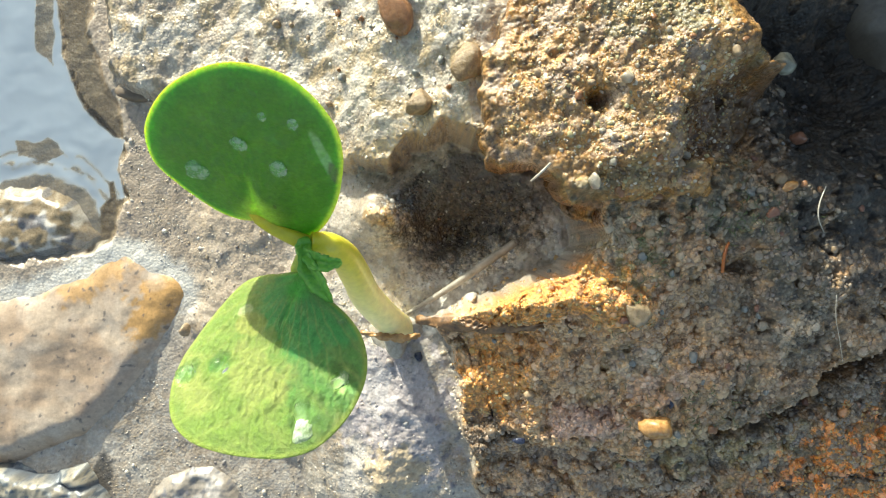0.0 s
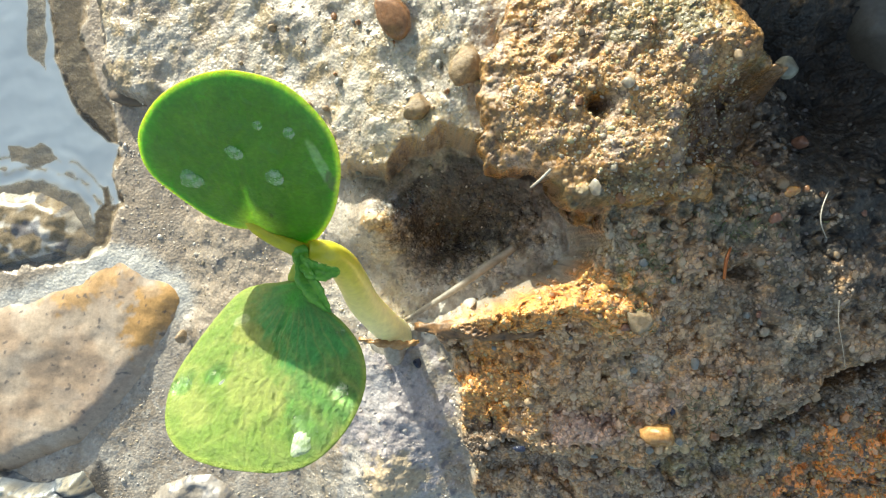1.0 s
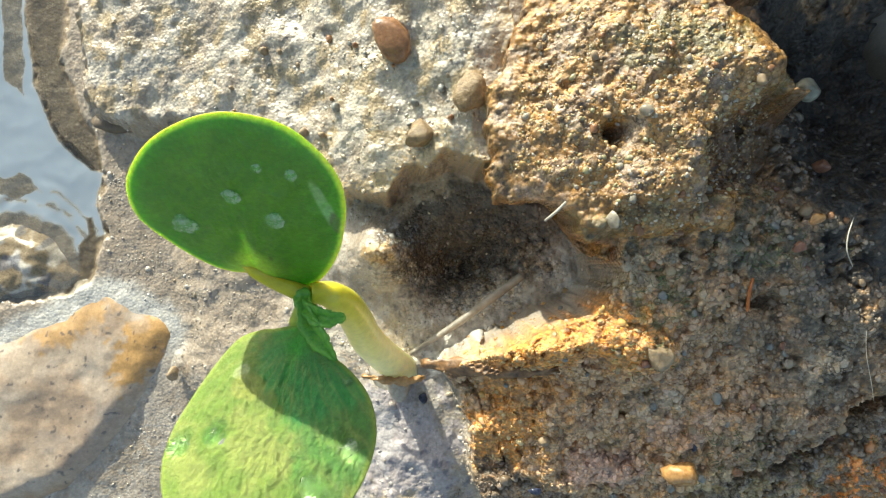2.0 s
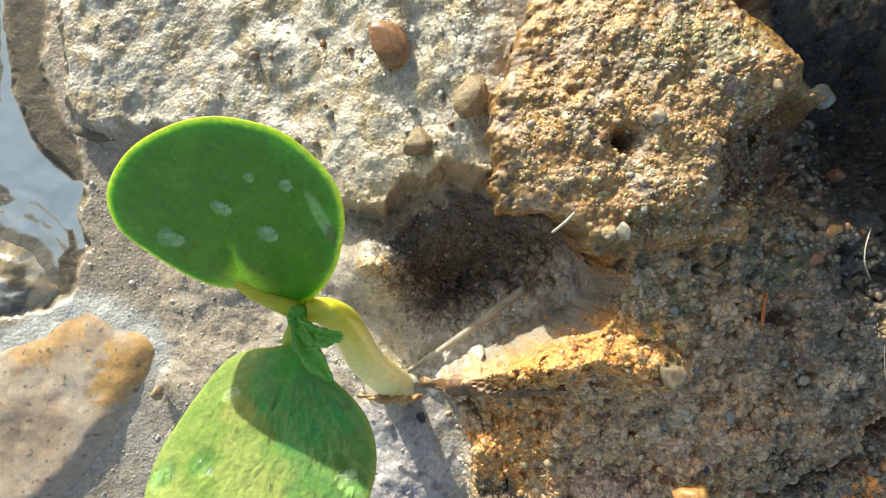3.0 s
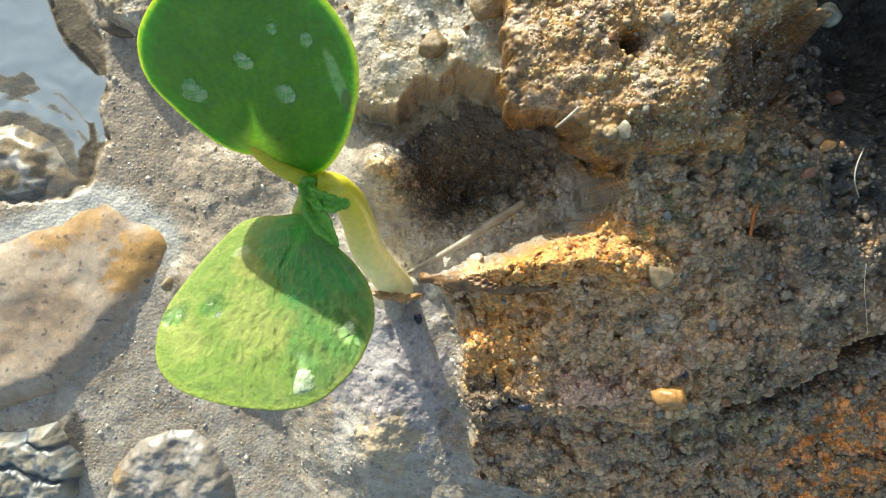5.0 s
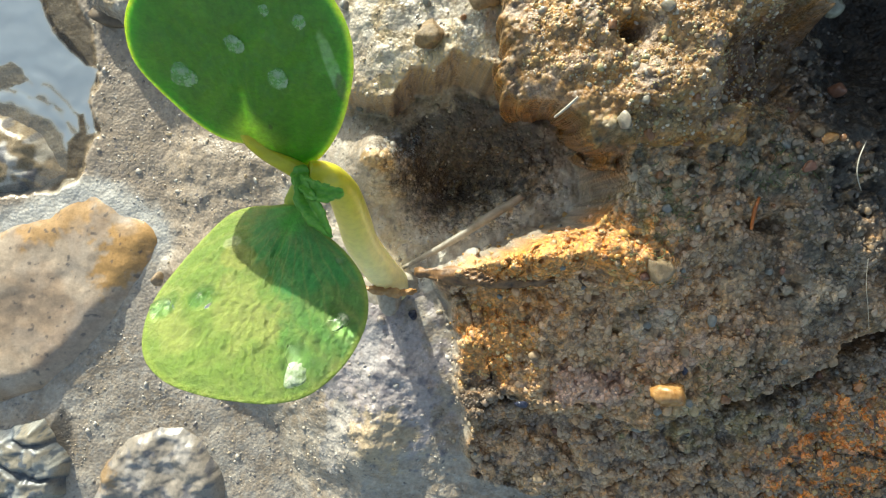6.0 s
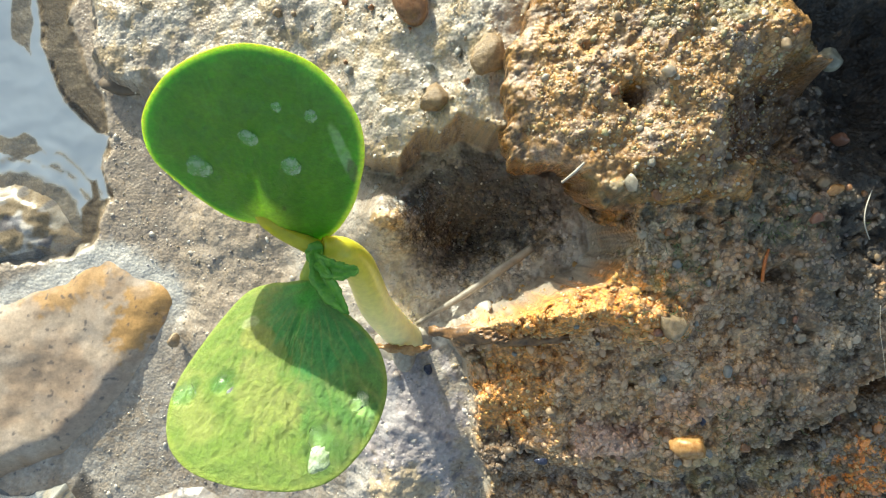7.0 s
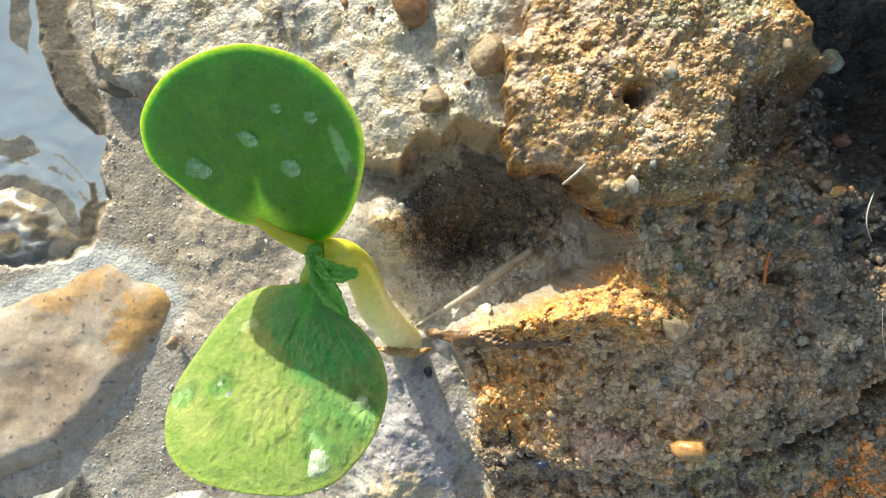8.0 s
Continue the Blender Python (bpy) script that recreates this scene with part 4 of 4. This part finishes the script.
stem_colour = ramp(stt, span_node.outputs[0], (0.05, (0.86, 0.77, 0.40)), (0.35, (0.88, 0.80, 0.34)), (0.72, (0.68, 0.60, 0.09)), (1.0, (0.56, 0.50, 0.02)))
stem_colour = times(stt, stem_colour, ramp(stt, noise_of(stt, 700.0), (0.3, 0.88), (0.7, 1.08)))
stt.links.new(stem_colour, stp.inputs["Base Color"])
stp.inputs["Roughness"].default_value = 0.32
stp.inputs["Subsurface Weight"].default_value = 0.6
stp.inputs["Subsurface Scale"].default_value = 0.003
stp.inputs["Subsurface Radius"].default_value = (1.0, 0.9, 0.3)
bump(stt, stp, noise_of(stt, 1500.0), 0.3, 0.0001)

STALK = plain_material("stalk", (0.26, 0.36, 0.02), (0.48, 0.52, 0.05), 500.0, 0.35, 0.0001, 0.0, 0.4)
bm = bmesh.new()
tube(bm, ((-6.2, -25.1, -38.0), (-11.3, -20.2, -27.0), (-17.0, -11.7, -12.0), (-18.6, -5.7, -2.0), (-19.6, -1.6, 7.0), (-21.6, 0.8, 13.0), (-24.7, 1.4, 15.0)), (3.6, 3.9, 3.6, 3.3, 3.0, 2.4, 1.7), 20)
part("stem", bm, STEM, seedling, "thick pale yellow curved stem")
bm = bmesh.new()
tube(bm, ((-25.2, 0.8, 14.0), (-28.2, 2.2, 14.8), (-31.6, 4.0, 15.0), (-33.8, 5.6, 16.8), (-35.4, 7.1, 18.8)), (1.7, 1.5, 1.5, 1.3, 0.4), 12)
part("petiole", bm, STEM, seedling, "short yellow leaf stalk")
bm = bmesh.new()
tube(bm, ((-25.2, -0.1, 14.0), (-26.2, -2.0, 13.6), (-27.4, -4.2, 13.2), (-27.8, -6.4, 13.8)), (1.7, 1.8, 1.6, 0.6), 14)
part("petiole", bm, STALK, seedling, "short green-yellow leaf stalk")

BUD = plain_material("young_leaf", (0.07, 0.25, 0.02), (0.22, 0.44, 0.045), 900.0, 0.45, 0.0002, 0.0, 0.3)


def ribbon(name, points, widths, material, parent, label, curl=0.8, rough=0.08, thick=0.4):
    """A folded or curled strip along a line, with thickness: a young leaf, a flake of bark."""
    bm = bmesh.new()
    pts = [Vector(p) for p in points]
    rows, n = [], 24
    for i in range(n + 1):
        s = i / n * (len(pts) - 1)
        k = min(int(s), len(pts) - 2)
        p = pts[k].lerp(pts[k + 1], s - k)
        w = np.interp(s, range(len(widths)), widths) + rough * (math.sin(i * 2.1) + math.sin(i * 0.9 + 1))
        ahead = (pts[k + 1] - pts[k]).normalized()
        side = ahead.cross(Vector((0, 0, 1))).normalized()
        rows.append([bm.verts.new((p + side * w * u + Vector((0, 0, curl * w * abs(u) + 1.5 * rough * math.sin(i * 1.3 + u * 3)))) * 0.001) for u in (-1, -0.6, -0.25, 0, 0.25, 0.6, 1)])
    for r, s in zip(rows, rows[1:]):
        for k in range(6):
            bm.faces.new((r[k], r[k + 1], s[k + 1], s[k]))
    bmesh.ops.recalc_face_normals(bm, faces=bm.faces)
    bmesh.ops.solidify(bm, geom=bm.faces[:], thickness=thick * 0.001)
    return part(name, bm, material, parent, label)


ribbon("young_leaf", ((-25.6, 0.3, 17.0), (-24.2, -3.5, 18.5), (-21.8, -6.8, 20.0), (-19.4, -9.6, 21.0)), (1.0, 1.9, 1.7, 0.25), BUD, seedling, "folded dark green first leaf")
ribbon("young_leaf", ((-25.9, -0.4, 17.5), (-22.9, -2.2, 19.5), (-20.5, -2.7, 20.5), (-18.0, -2.4, 21.0)), (0.9, 1.5, 1.2, 0.4), BUD, seedling, "small curled green first leaf")
bm = bmesh.new()
bmesh.ops.create_icosphere(bm, subdivisions=4, radius=0.0017)
for v in bm.verts:
    v.co *= 1 + 0.35 * noise.noise(v.co * 900)
tip = part("bud", bm, BUD, seedling, "green growing tip")
tip.matrix_basis = Matrix.Translation(Vector((-25.6, 0.3, 15.5)) * 0.001)


# ---- water drops lying on the seed leaves ----
def drop(place, skin, size, label, material):
    bm = bmesh.new()
    bmesh.ops.create_icosphere(bm, subdivisions=4, radius=1.0)
    for v in bm.verts:
        lumpy = 1 + 0.22 * noise.noise(v.co * 1.5 + Vector(place)) + 0.08 * noise.noise(v.co * 4.0 + Vector(place))
        v.co = Vector((v.co.x * size[0] * lumpy, v.co.y * size[1] * lumpy, max(v.co.z, -0.06) * size[2])) * 0.001
    ob = part("water_drop", bm, material)
    ob.visible_shadow = False
    eye = Vector((0.0, 0.0, 0.13))
    spot_on, n, *_ = skin.ray_cast(eye, Vector(place) * 0.001 - eye)
    n = n if n.z > 0 else -n
    ob.matrix_basis = Matrix.Translation(spot_on) @ n.to_track_quat("Z", "Y").to_matrix().to_4x4()
    return tagged(ob, label, "water drop", "drops on the seed leaves")


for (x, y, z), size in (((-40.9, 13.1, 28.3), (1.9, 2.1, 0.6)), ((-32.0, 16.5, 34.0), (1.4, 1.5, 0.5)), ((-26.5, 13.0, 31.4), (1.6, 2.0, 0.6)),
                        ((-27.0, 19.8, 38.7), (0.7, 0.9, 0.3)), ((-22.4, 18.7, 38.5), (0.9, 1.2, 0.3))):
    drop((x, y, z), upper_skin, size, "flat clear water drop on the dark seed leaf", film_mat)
for (x, y, z), size in (((-43.1, -21.6, 27.2), (1.8, 2.0, 1.7)), ((-37.7, -20.1, 26.1), (1.8, 1.9, 1.7)), ((-17.5, -22.2, 27.6), (2.4, 1.7, 1.0)),
                        ((-21.6, -26.5, 31.2), (2.4, 2.6, 0.9)), ((-17.8, -13.1, 20.8), (0.9, 0.9, 0.4))):
    drop((x, y, z), lower_skin, size, "clear round water drop on the yellow-green seed leaf", drop_mat)
# Painted glare at the low side of the big drop.
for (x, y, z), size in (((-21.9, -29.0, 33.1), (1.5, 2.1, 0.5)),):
    drop((x, y, z), lower_skin, size, "whitish patch painted as the glare of a drop on the seed leaf", glare_patch)

# ---- pebbles ----
stone("pebble", (-5.0, 33.2, -9.0), (8.0, 7.0, 5), CLAST, "three-cornered tan pebble pressed into silt", turn=(0, 0, 20), sharp=0.33, seed=3)
stone("pebble", (5.6, 40.1, -1.5), (7.5, 8.5, 5.5), CLAST, "rough brown pebble beside the ochre rock", seed=4)
stone("pebble", (-10.2, 54.0, -9.0), (9, 11, 5), BROWN, "glossy brown pebble with a sharp tip", turn=(0, 0, 30), sharp=0.2, seed=5)
stone("pebble", (28.9, 12.7, 15.0), (3.2, 3.8, 3), QUARTZ, "small white quartz pebble", sharp=0.33, seed=6)
stone("pebble", (45.7, -37.9, 0.5), (8, 5.5, 4.5), AMBER, "glossy amber pebble on dark grit", turn=(0, 0, -8), sharp=0.25, seed=7)
stone("pebble", (38.8, -12.6, 8.2), (6, 6, 5), HONEY, "cloudy translucent quartz pebble", sharp=0.33, seed=8)
stone("pebble", (64.8, 7.2, 11.0), (2.6, 2.4, 2.2), RED, "tiny brick-red pebble on grit", seed=9)
stone("pebble", (67.1, 12.5, 12.5), (3.6, 2.0, 1.6), AMBER, "small orange stone chip", turn=(0, 0, 25), seed=10)
stone("pebble", (72.5, 22.8, 6.0), (3.5, 3, 3), RED, "small dull red pebble", seed=11)
stone("pebble", (-74.1, -23.5, -46.0), (4, 4.5, 4), TAN, "small pale pebble beside the smooth stone", seed=12)
stone("pebble", (17.0, -42.1, -4.0), (3.4, 1.6, 1.5), DARK, "tiny glossy black stone chip", seed=13)
stone("pebble", (49.7, -33.2, -2.0), (2.0, 2.8, 2), DARK, "tiny blue-black stone chip", seed=14)
stone("pebble", (-5.8, -27.6, -27.0), (2.4, 2.8, 2), DARK, "tiny blue-black pebble in pale mud", seed=15)
stone("pebble", (39.2, 18.3, 16.0), (2.4, 2.4, 2.4), TAN, "round yellowish grain on the rock", seed=16)
stone("pebble", (66.1, 36.0, 12.0), (4.5, 4, 4), MOSSY, "grey-green quartz chip at the rock's corner", seed=17, sharp=0.33)

# Dark brown that paints the shade under the bank's undercut.
UNDERCUT_SHADE = plain_material("undercut_shade", (0.09, 0.06, 0.035), (0.15, 0.105, 0.065), 700.0, 0.45, 0.0002)
SILT = plain_material("silt", (0.26, 0.215, 0.16), (0.46, 0.40, 0.32), 900.0, 0.5, 0.0003)
for place, size, k in (((-11.6, -22.6, -26.0), (11, 6, 5), 41), ((-7.2, -20.4, -28.0), (7, 5, 3), 42), ((-13.9, -24.5, -30.0), (13, 6, 3), 43), ((-7.1, -24.0, -29.0), (9, 5, 3), 44)):
    stone("silt_and_shade_lump", place, size, SILT, "small pale clod of silt at the stem's foot", "clod", turn=(0, 0, 20 * k), sharp=0.1, seed=k, group="clods at the stem")

# Lump added where the bank's undercut only throws shade.
stone("silt_and_shade_lump", (-88.3, 45.4, -47.0), (15, 6, 4), UNDERCUT_SHADE, "flat dark brown lump added as the shade under the bank", "clod", turn=(0, 0, -4), sharp=0.12, seed=46)

# ---- twigs, bark and fibres ----
bm = bmesh.new()
tube(bm, ((-8.9, -16.5, -25.0), (2.3, -9.6, -24.5), (10.8, -3.6, -24.0), (18.5, 1.8, -23.5)), (0.5, 0.9, 1.15, 1.0), 10)
tagged(part("straw", bm, STRAW), "pale dry straw lying across the hollow", "straw")
tagged(ribbon("bark_strip", ((-6.1, -16.5, -12.0), (0.8, -16.7, -8.5), (8.3, -17.0, -5.0), (14.8, -17.0, -2.0), (21.6, -16.3, 0.5)), (0.7, 1.9, 1.7, 1.4, 0.3), BARK, None, "", -0.35, 0.22, 0.6),
       "thin brown strip of torn bark on the ledge", "bark")
tagged(ribbon("bark_flake", ((3.5, -15.6, -5.0), (6.9, -16.4, -3.0), (10.1, -17.1, -3.0)), (0.3, 1.0, 0.2), BARK, None, "", 0.5, 0.15, 0.4), "small dark flake of bark on the ledge", "bark")
tagged(ribbon("seed_husk", ((-20.2, -20.6, -21.0), (-14.4, -21.6, -19.5), (-9.6, -22.0, -19.5), (-5.3, -21.4, -21.0)), (0.3, 0.9, 1.1, 0.4), HUSK, None, "", -0.4, 0.15, 0.4),
       "orange-brown papery husk at the stem's foot", "husk")
bm = bmesh.new()
tube(bm, ((17.1, 13.1, 13.0), (18.8, 14.6, 15.0), (20.3, 16.2, 16.0)), (0.22, 0.28, 0.2), 6)
tagged(part("fibre", bm, FIBRE), "short white plant fibre on the rock", "fibre")
bm = bmesh.new()
tube(bm, ((75.0, 12.5, 11.0), (73.1, 9.1, 12.0), (72.9, 6.2, 12.0), (74.6, 3.4, 11.0)), (0.08, 0.12, 0.12, 0.06), 6)
tagged(part("fibre", bm, FIBRE), "fine curved pale root hair", "fibre")
bm = bmesh.new()
tube(bm, ((79.0, -8.9, 8.0), (78.9, -13.5, 8.0), (80.3, -18.1, 7.0), (81.6, -22.9, 6.0)), (0.03, 0.05, 0.05, 0.03), 6)
tagged(part("fibre", bm, FIBRE), "fine straight pale root hair", "fibre")
bm = bmesh.new()
tube(bm, ((57.4, 1.5, 8.0), (56.1, -1.0, 9.0), (55.9, -4.6, 8.5)), (0.25, 0.35, 0.3), 6)
tagged(part("fibre", bm, RED_FIBRE), "short rust-red root fibre", "fibre")


# ---- loose grains and gravel ----
def ico(levels):
    bm = bmesh.new()
    bmesh.ops.create_icosphere(bm, subdivisions=levels, radius=1.0)
    co = np.array([v.co[:] for v in bm.verts])
    faces = np.array([[v.index for v in f.verts] for f in bm.faces])
    bm.free()
    return co, faces


def ground_colour(x, y):
    """The ground's own colour at a place, from the nearest point of its sheet."""
    i = np.clip(np.searchsorted(gy[:, 0], y), 0, gy.shape[0] - 1)
    j = np.clip(np.searchsorted(gx[0], x), 0, gx.shape[1] - 1)
    return g_tint[i, j, :3]


def scatter(name, count, area, height, keep, sizes, palette, label, seed, levels=2, sink=0.02, own=1.0):
    """One heap of loose grains: each a squashed, dented little stone lying on the surface."""
    rng = np.random.default_rng(seed)
    x, y = rng.uniform(area[0], area[1], count), rng.uniform(area[2], area[3], count)
    ok = keep(x, y) > rng.uniform(0, 1, count)
    x, y = x[ok], y[ok]
    n = len(x)
    z = height(x[None], y[None])[0]
    co, faces = ico(levels)
    r = np.clip(np.exp(rng.normal(math.log(sizes[0]), sizes[1], n)), 0.12, 2.2) * 0.5
    shape = rng.uniform(0.55, 1.35, (n, 1, 3)) * np.array((1.0, 1.0, 0.75)) * r[:, None, None]
    dents = 1 + 0.11 * rng.standard_normal((n, len(co), 1)).clip(-1.5, 1.5)
    a = rng.uniform(0, 2 * math.pi, (n, 1))
    b = rng.uniform(-0.7, 0.7, (n, 1))
    p = co[None] * dents * shape
    px, py, pz = p[..., 0], p[..., 1] * np.cos(b) - p[..., 2] * np.sin(b), p[..., 1] * np.sin(b) + p[..., 2] * np.cos(b)
    qx, qy = px * np.cos(a) - py * np.sin(a), px * np.sin(a) + py * np.cos(a)
    out = np.stack([qx + x[:, None], qy + y[:, None], pz + (z + r * sink)[:, None]], -1).reshape(-1, 3) * 0.001
    f = (faces[None] + (np.arange(n) * len(co))[:, None, None]).reshape(-1, 3)
    pal = np.array(palette)
    tone = pal[rng.integers(0, len(pal), n)] * rng.uniform(0.7, 1.3, (n, 1))
    if own < 1:
        tone = tone * own + ground_colour(x, y) * rng.uniform(0.75, 1.5, (n, 1)) * (1 - own)
    tint = np.concatenate([tone, rng.uniform(0.4, 1.0, (n, 1))], -1)
    ob = mesh_of(name, out, f, np.repeat(tint, len(co), 0), GRAIN)
    return tagged(ob, label, "gravel", kind="stuff")


def ground_z(x, y):
    return ground_height(x, y)[0]


def slab_keep(x, y):
    d = inside(SLAB, x, y)
    return smooth(-0.2, 1.2, d) * (0.35 + 0.65 * smooth(-0.2, 0.3, fbm(x, y, 9, 3, 301))) * (inside(BIG, x, y) < 1) * (1 - 0.93 * np.clip(spot(x, y, 93, 28, 28, 34, 0, 0.3, 74) + spot(x, y, 66, 48, 12, 9, 0, 0.5, 75), 0, 1))


def bank_keep(x, y):
    return smooth(1, 5, inside(BANK, x, y)) * smooth(-55, 0, x) * smooth(-0.1, 0.4, fbm(x, y, 8, 3, 302)) + 0.04


def mud_keep(x, y):
    return (inside(SLAB, x, y) < 0) * (inside(POOL, x, y) < -1) * (inside(PALE, x, y) < 0) * (0.25 + 0.75 * smooth(-0.1, 0.4, fbm(x, y, 12, 3, 304)))


def big_keep(x, y):
    return smooth(3.5, 5, inside(BIG, x, y)) * (0.4 + 0.6 * smooth(-0.3, 0.2, fbm(x, y, 6, 3, 303)))


LEDGE = ((0.50, 0.29, 0.085), (0.52, 0.35, 0.14), (0.42, 0.22, 0.055), (0.56, 0.40, 0.19), (0.46, 0.25, 0.065))


def ledge_keep(x, y):
    return np.clip(spot(x, y, 20, -11, 17, 6, 18, 0.4, 61) + spot(x, y, 11.5, -31.5, 8.5, 9, -10, 0.5, 62) + 0.8 * spot(x, y, 38, -13, 6, 4, 0, 0.6, 64), 0, 1) * smooth(-0.5, 0.5, inside(SLAB, x, y)) * 0.9


SAND = ((0.40, 0.30, 0.21), (0.44, 0.345, 0.25), (0.33, 0.245, 0.165), (0.47, 0.40, 0.32), (0.42, 0.28, 0.15), (0.25, 0.20, 0.16), (0.36, 0.31, 0.22), (0.36, 0.27, 0.24))
OCHRE = ((0.40, 0.25, 0.09), (0.46, 0.32, 0.15), (0.30, 0.17, 0.06), (0.50, 0.41, 0.30), (0.38, 0.21, 0.06), (0.20, 0.13, 0.07), (0.32, 0.27, 0.13))
PALE_SAND = ((0.5, 0.42, 0.31), (0.40, 0.30, 0.19), (0.30, 0.22, 0.13), (0.58, 0.52, 0.43))
scatter("slab_grit", 30000, (2, 112, -75, 40), ground_z, lambda x, y: slab_keep(x, y) * (1 - ledge_keep(x, y)), (0.78, 0.42), SAND, "loose dark and tan grit on the wet slab", 11, sink=-0.45, own=0.3)
scatter("rust_grit", 5000, (62, 118, -75, -28), ground_z, lambda x, y: spot(x, y, 98, -50, 26, 14, 25, 0.6, 67) * 0.8, (0.6, 0.4), ((0.44, 0.23, 0.07), (0.36, 0.18, 0.05), (0.48, 0.32, 0.13), (0.27, 0.16, 0.07)), "rust-orange grit at the foot of the slab", 15)
scatter("rock_grit", 14000, (5, 75, 2, 60), big_top, big_keep, (0.48, 0.42), OCHRE, "cemented ochre sand grains on the rock", 12, 2, -0.35)
scatter("ledge_grit", 3500, (0, 44, -42, 0), ground_z, ledge_keep, (0.5, 0.45), LEDGE, "ochre and orange grit on the wet ledge", 14, sink=-0.25)
scatter("mud_grit", 11000, (-100, 26, -80, 34), ground_z, mud_keep, (0.40, 0.55), ((0.27, 0.235, 0.19), (0.38, 0.34, 0.28), (0.20, 0.165, 0.12), (0.09, 0.085, 0.10), (0.34, 0.25, 0.13), (0.48, 0.44, 0.38)), "fine grey and tan sand in the wet mud", 16, sink=-0.25, own=0.5)
scatter("bank_grit", 5000, (-95, 12, 0, 70), ground_z, bank_keep, (0.5, 0.4), PALE_SAND, "pale sand grains on the silt bank", 13)


def gravel(count, area, height, keep, mats, group, labels, seed):
    """Single pebbles that can be told apart, each a thing of its own."""
    rng = random.Random(seed)
    kinds = []
    for k, (m, label) in enumerate(zip(mats, labels)):
        kinds.append(stone("pebble", (0, 0, 0), (1, 1, 0.8), m, label, "pebble", sharp=0.28, seed=seed + k, group=group, levels=2))
    made = 0
    while made < count:
        x, y = rng.uniform(*area[:2]), rng.uniform(*area[2:])
        if float(keep(np.array([x]), np.array([y]))[0]) < rng.random():
            continue
        size = min(3.0, max(1.1, rng.lognormvariate(math.log(1.5), 0.3)))
        z = float(height(np.array([[x]]), np.array([[y]]))[0, 0])
        k = made % len(kinds)
        m = pose(x * 0.001, y * 0.001, (z + 0.22 * size) * 0.001, rng.uniform(-25, 25), rng.uniform(-25, 25), rng.uniform(0, 360))
        ob = kinds[k] if made < len(kinds) else copy_thing(kinds[k], m)
        ob.matrix_basis = m @ Matrix.Diagonal((size, size * rng.uniform(0.75, 1.1), size, 1))
        made += 1


GREY = plain_material("grey_stone", (0.12, 0.12, 0.11), (0.3, 0.28, 0.24), 900.0, 0.35, 0.0002)
gravel(110, (8, 105, -66, 30), ground_z, slab_keep, (TAN, GREY, BROWN, TAN, TAN, GREY, RED), "gravel on the slab",
       ("small tan pebble on dark grit", "small grey pebble on dark grit", "small brown pebble on dark grit", "small tan pebble on dark grit",
        "small tan pebble on dark grit", "small grey pebble on dark grit", "small dull red pebble on grit"), 61)
gravel(40, (10, 66, 6, 52), big_top, big_keep, (TAN, QUARTZ, TAN, BROWN), "pebbles in the rock",
       ("small tan pebble cemented in the rock", "small cloudy quartz pebble in the rock", "small tan pebble cemented in the rock", "small brown pebble cemented in the rock"), 71)
gravel(30, (-60, 8, 8, 62), ground_z, bank_keep, (TAN, BROWN, GREY), "pebbles on the silt bank",
       ("small tan pebble in pale silt", "small brown pebble in pale silt", "small grey pebble in pale silt"), 81)


# ---- moss and froth ----
MOSS = plain_material("moss", (0.05, 0.07, 0.02), (0.16, 0.19, 0.07), 900.0, 0.6, 0.0001)
FROTH, fro, frp = nodes_of("froth")
frp.inputs["Base Color"].default_value = (0.9, 0.92, 0.92, 1)
frp.inputs["Roughness"].default_value, frp.inputs["IOR"].default_value, frp.inputs["Transmission Weight"].default_value = 0.05, 1.2, 0.9


def moss(count, cx, cy, rx, ry, seed):
    """A tuft of fine moss: short bent strands lying every way on the grit."""
    rng = random.Random(seed)
    bm = bmesh.new()
    for _ in range(count):
        x, y = rng.gauss(cx, rx), rng.gauss(cy, ry)
        z = float(ground_z(np.array([[x]]), np.array([[y]]))[0, 0])
        a, n = rng.uniform(0, 6.28), rng.uniform(0.8, 2.4)
        tube(bm, ((x, y, z), (x + 0.5 * n * math.cos(a), y + 0.5 * n * math.sin(a), z + rng.uniform(0.3, 0.9)), (x + n * math.cos(a + 0.5), y + n * math.sin(a + 0.5), z + 0.3)), (0.09, 0.08, 0.03), 4)
    return tagged(part("moss", bm, MOSS), "tuft of fine olive moss strands on grit", "moss", kind="stuff")


moss(60, 60, 7, 6, 2.5, 401)
moss(50, 42, 0, 4, 4, 402)
moss(60, 57, -33, 7, 4, 403)
moss(40, 38, -12, 4, 4, 404)


def froth(count, cx, cy, rx, ry, seed):
    rng = np.random.default_rng(seed)
    x, y = rng.normal(cx, rx, count), rng.normal(cy, ry, count)
    z = ground_z(x[None], y[None])[0]
    r = rng.uniform(0.15, 0.45, count)
    co, faces = ico(2)
    out = (co[None] * r[:, None, None] + np.stack([x, y, z], -1)[:, None]).reshape(-1, 3) * 0.001
    f = (faces[None] + (np.arange(count) * len(co))[:, None, None]).reshape(-1, 3)
    return tagged(mesh_of("froth", out, f, None, FROTH), "patch of tiny clear froth bubbles on silt", "froth", kind="stuff")


froth(260, -2, 50, 4, 6, 411)
froth(120, 3, 33, 2, 3, 412)
froth(120, -10, 12, 3, 2.5, 413)

# ---- nothing in this place moves but the camera ----
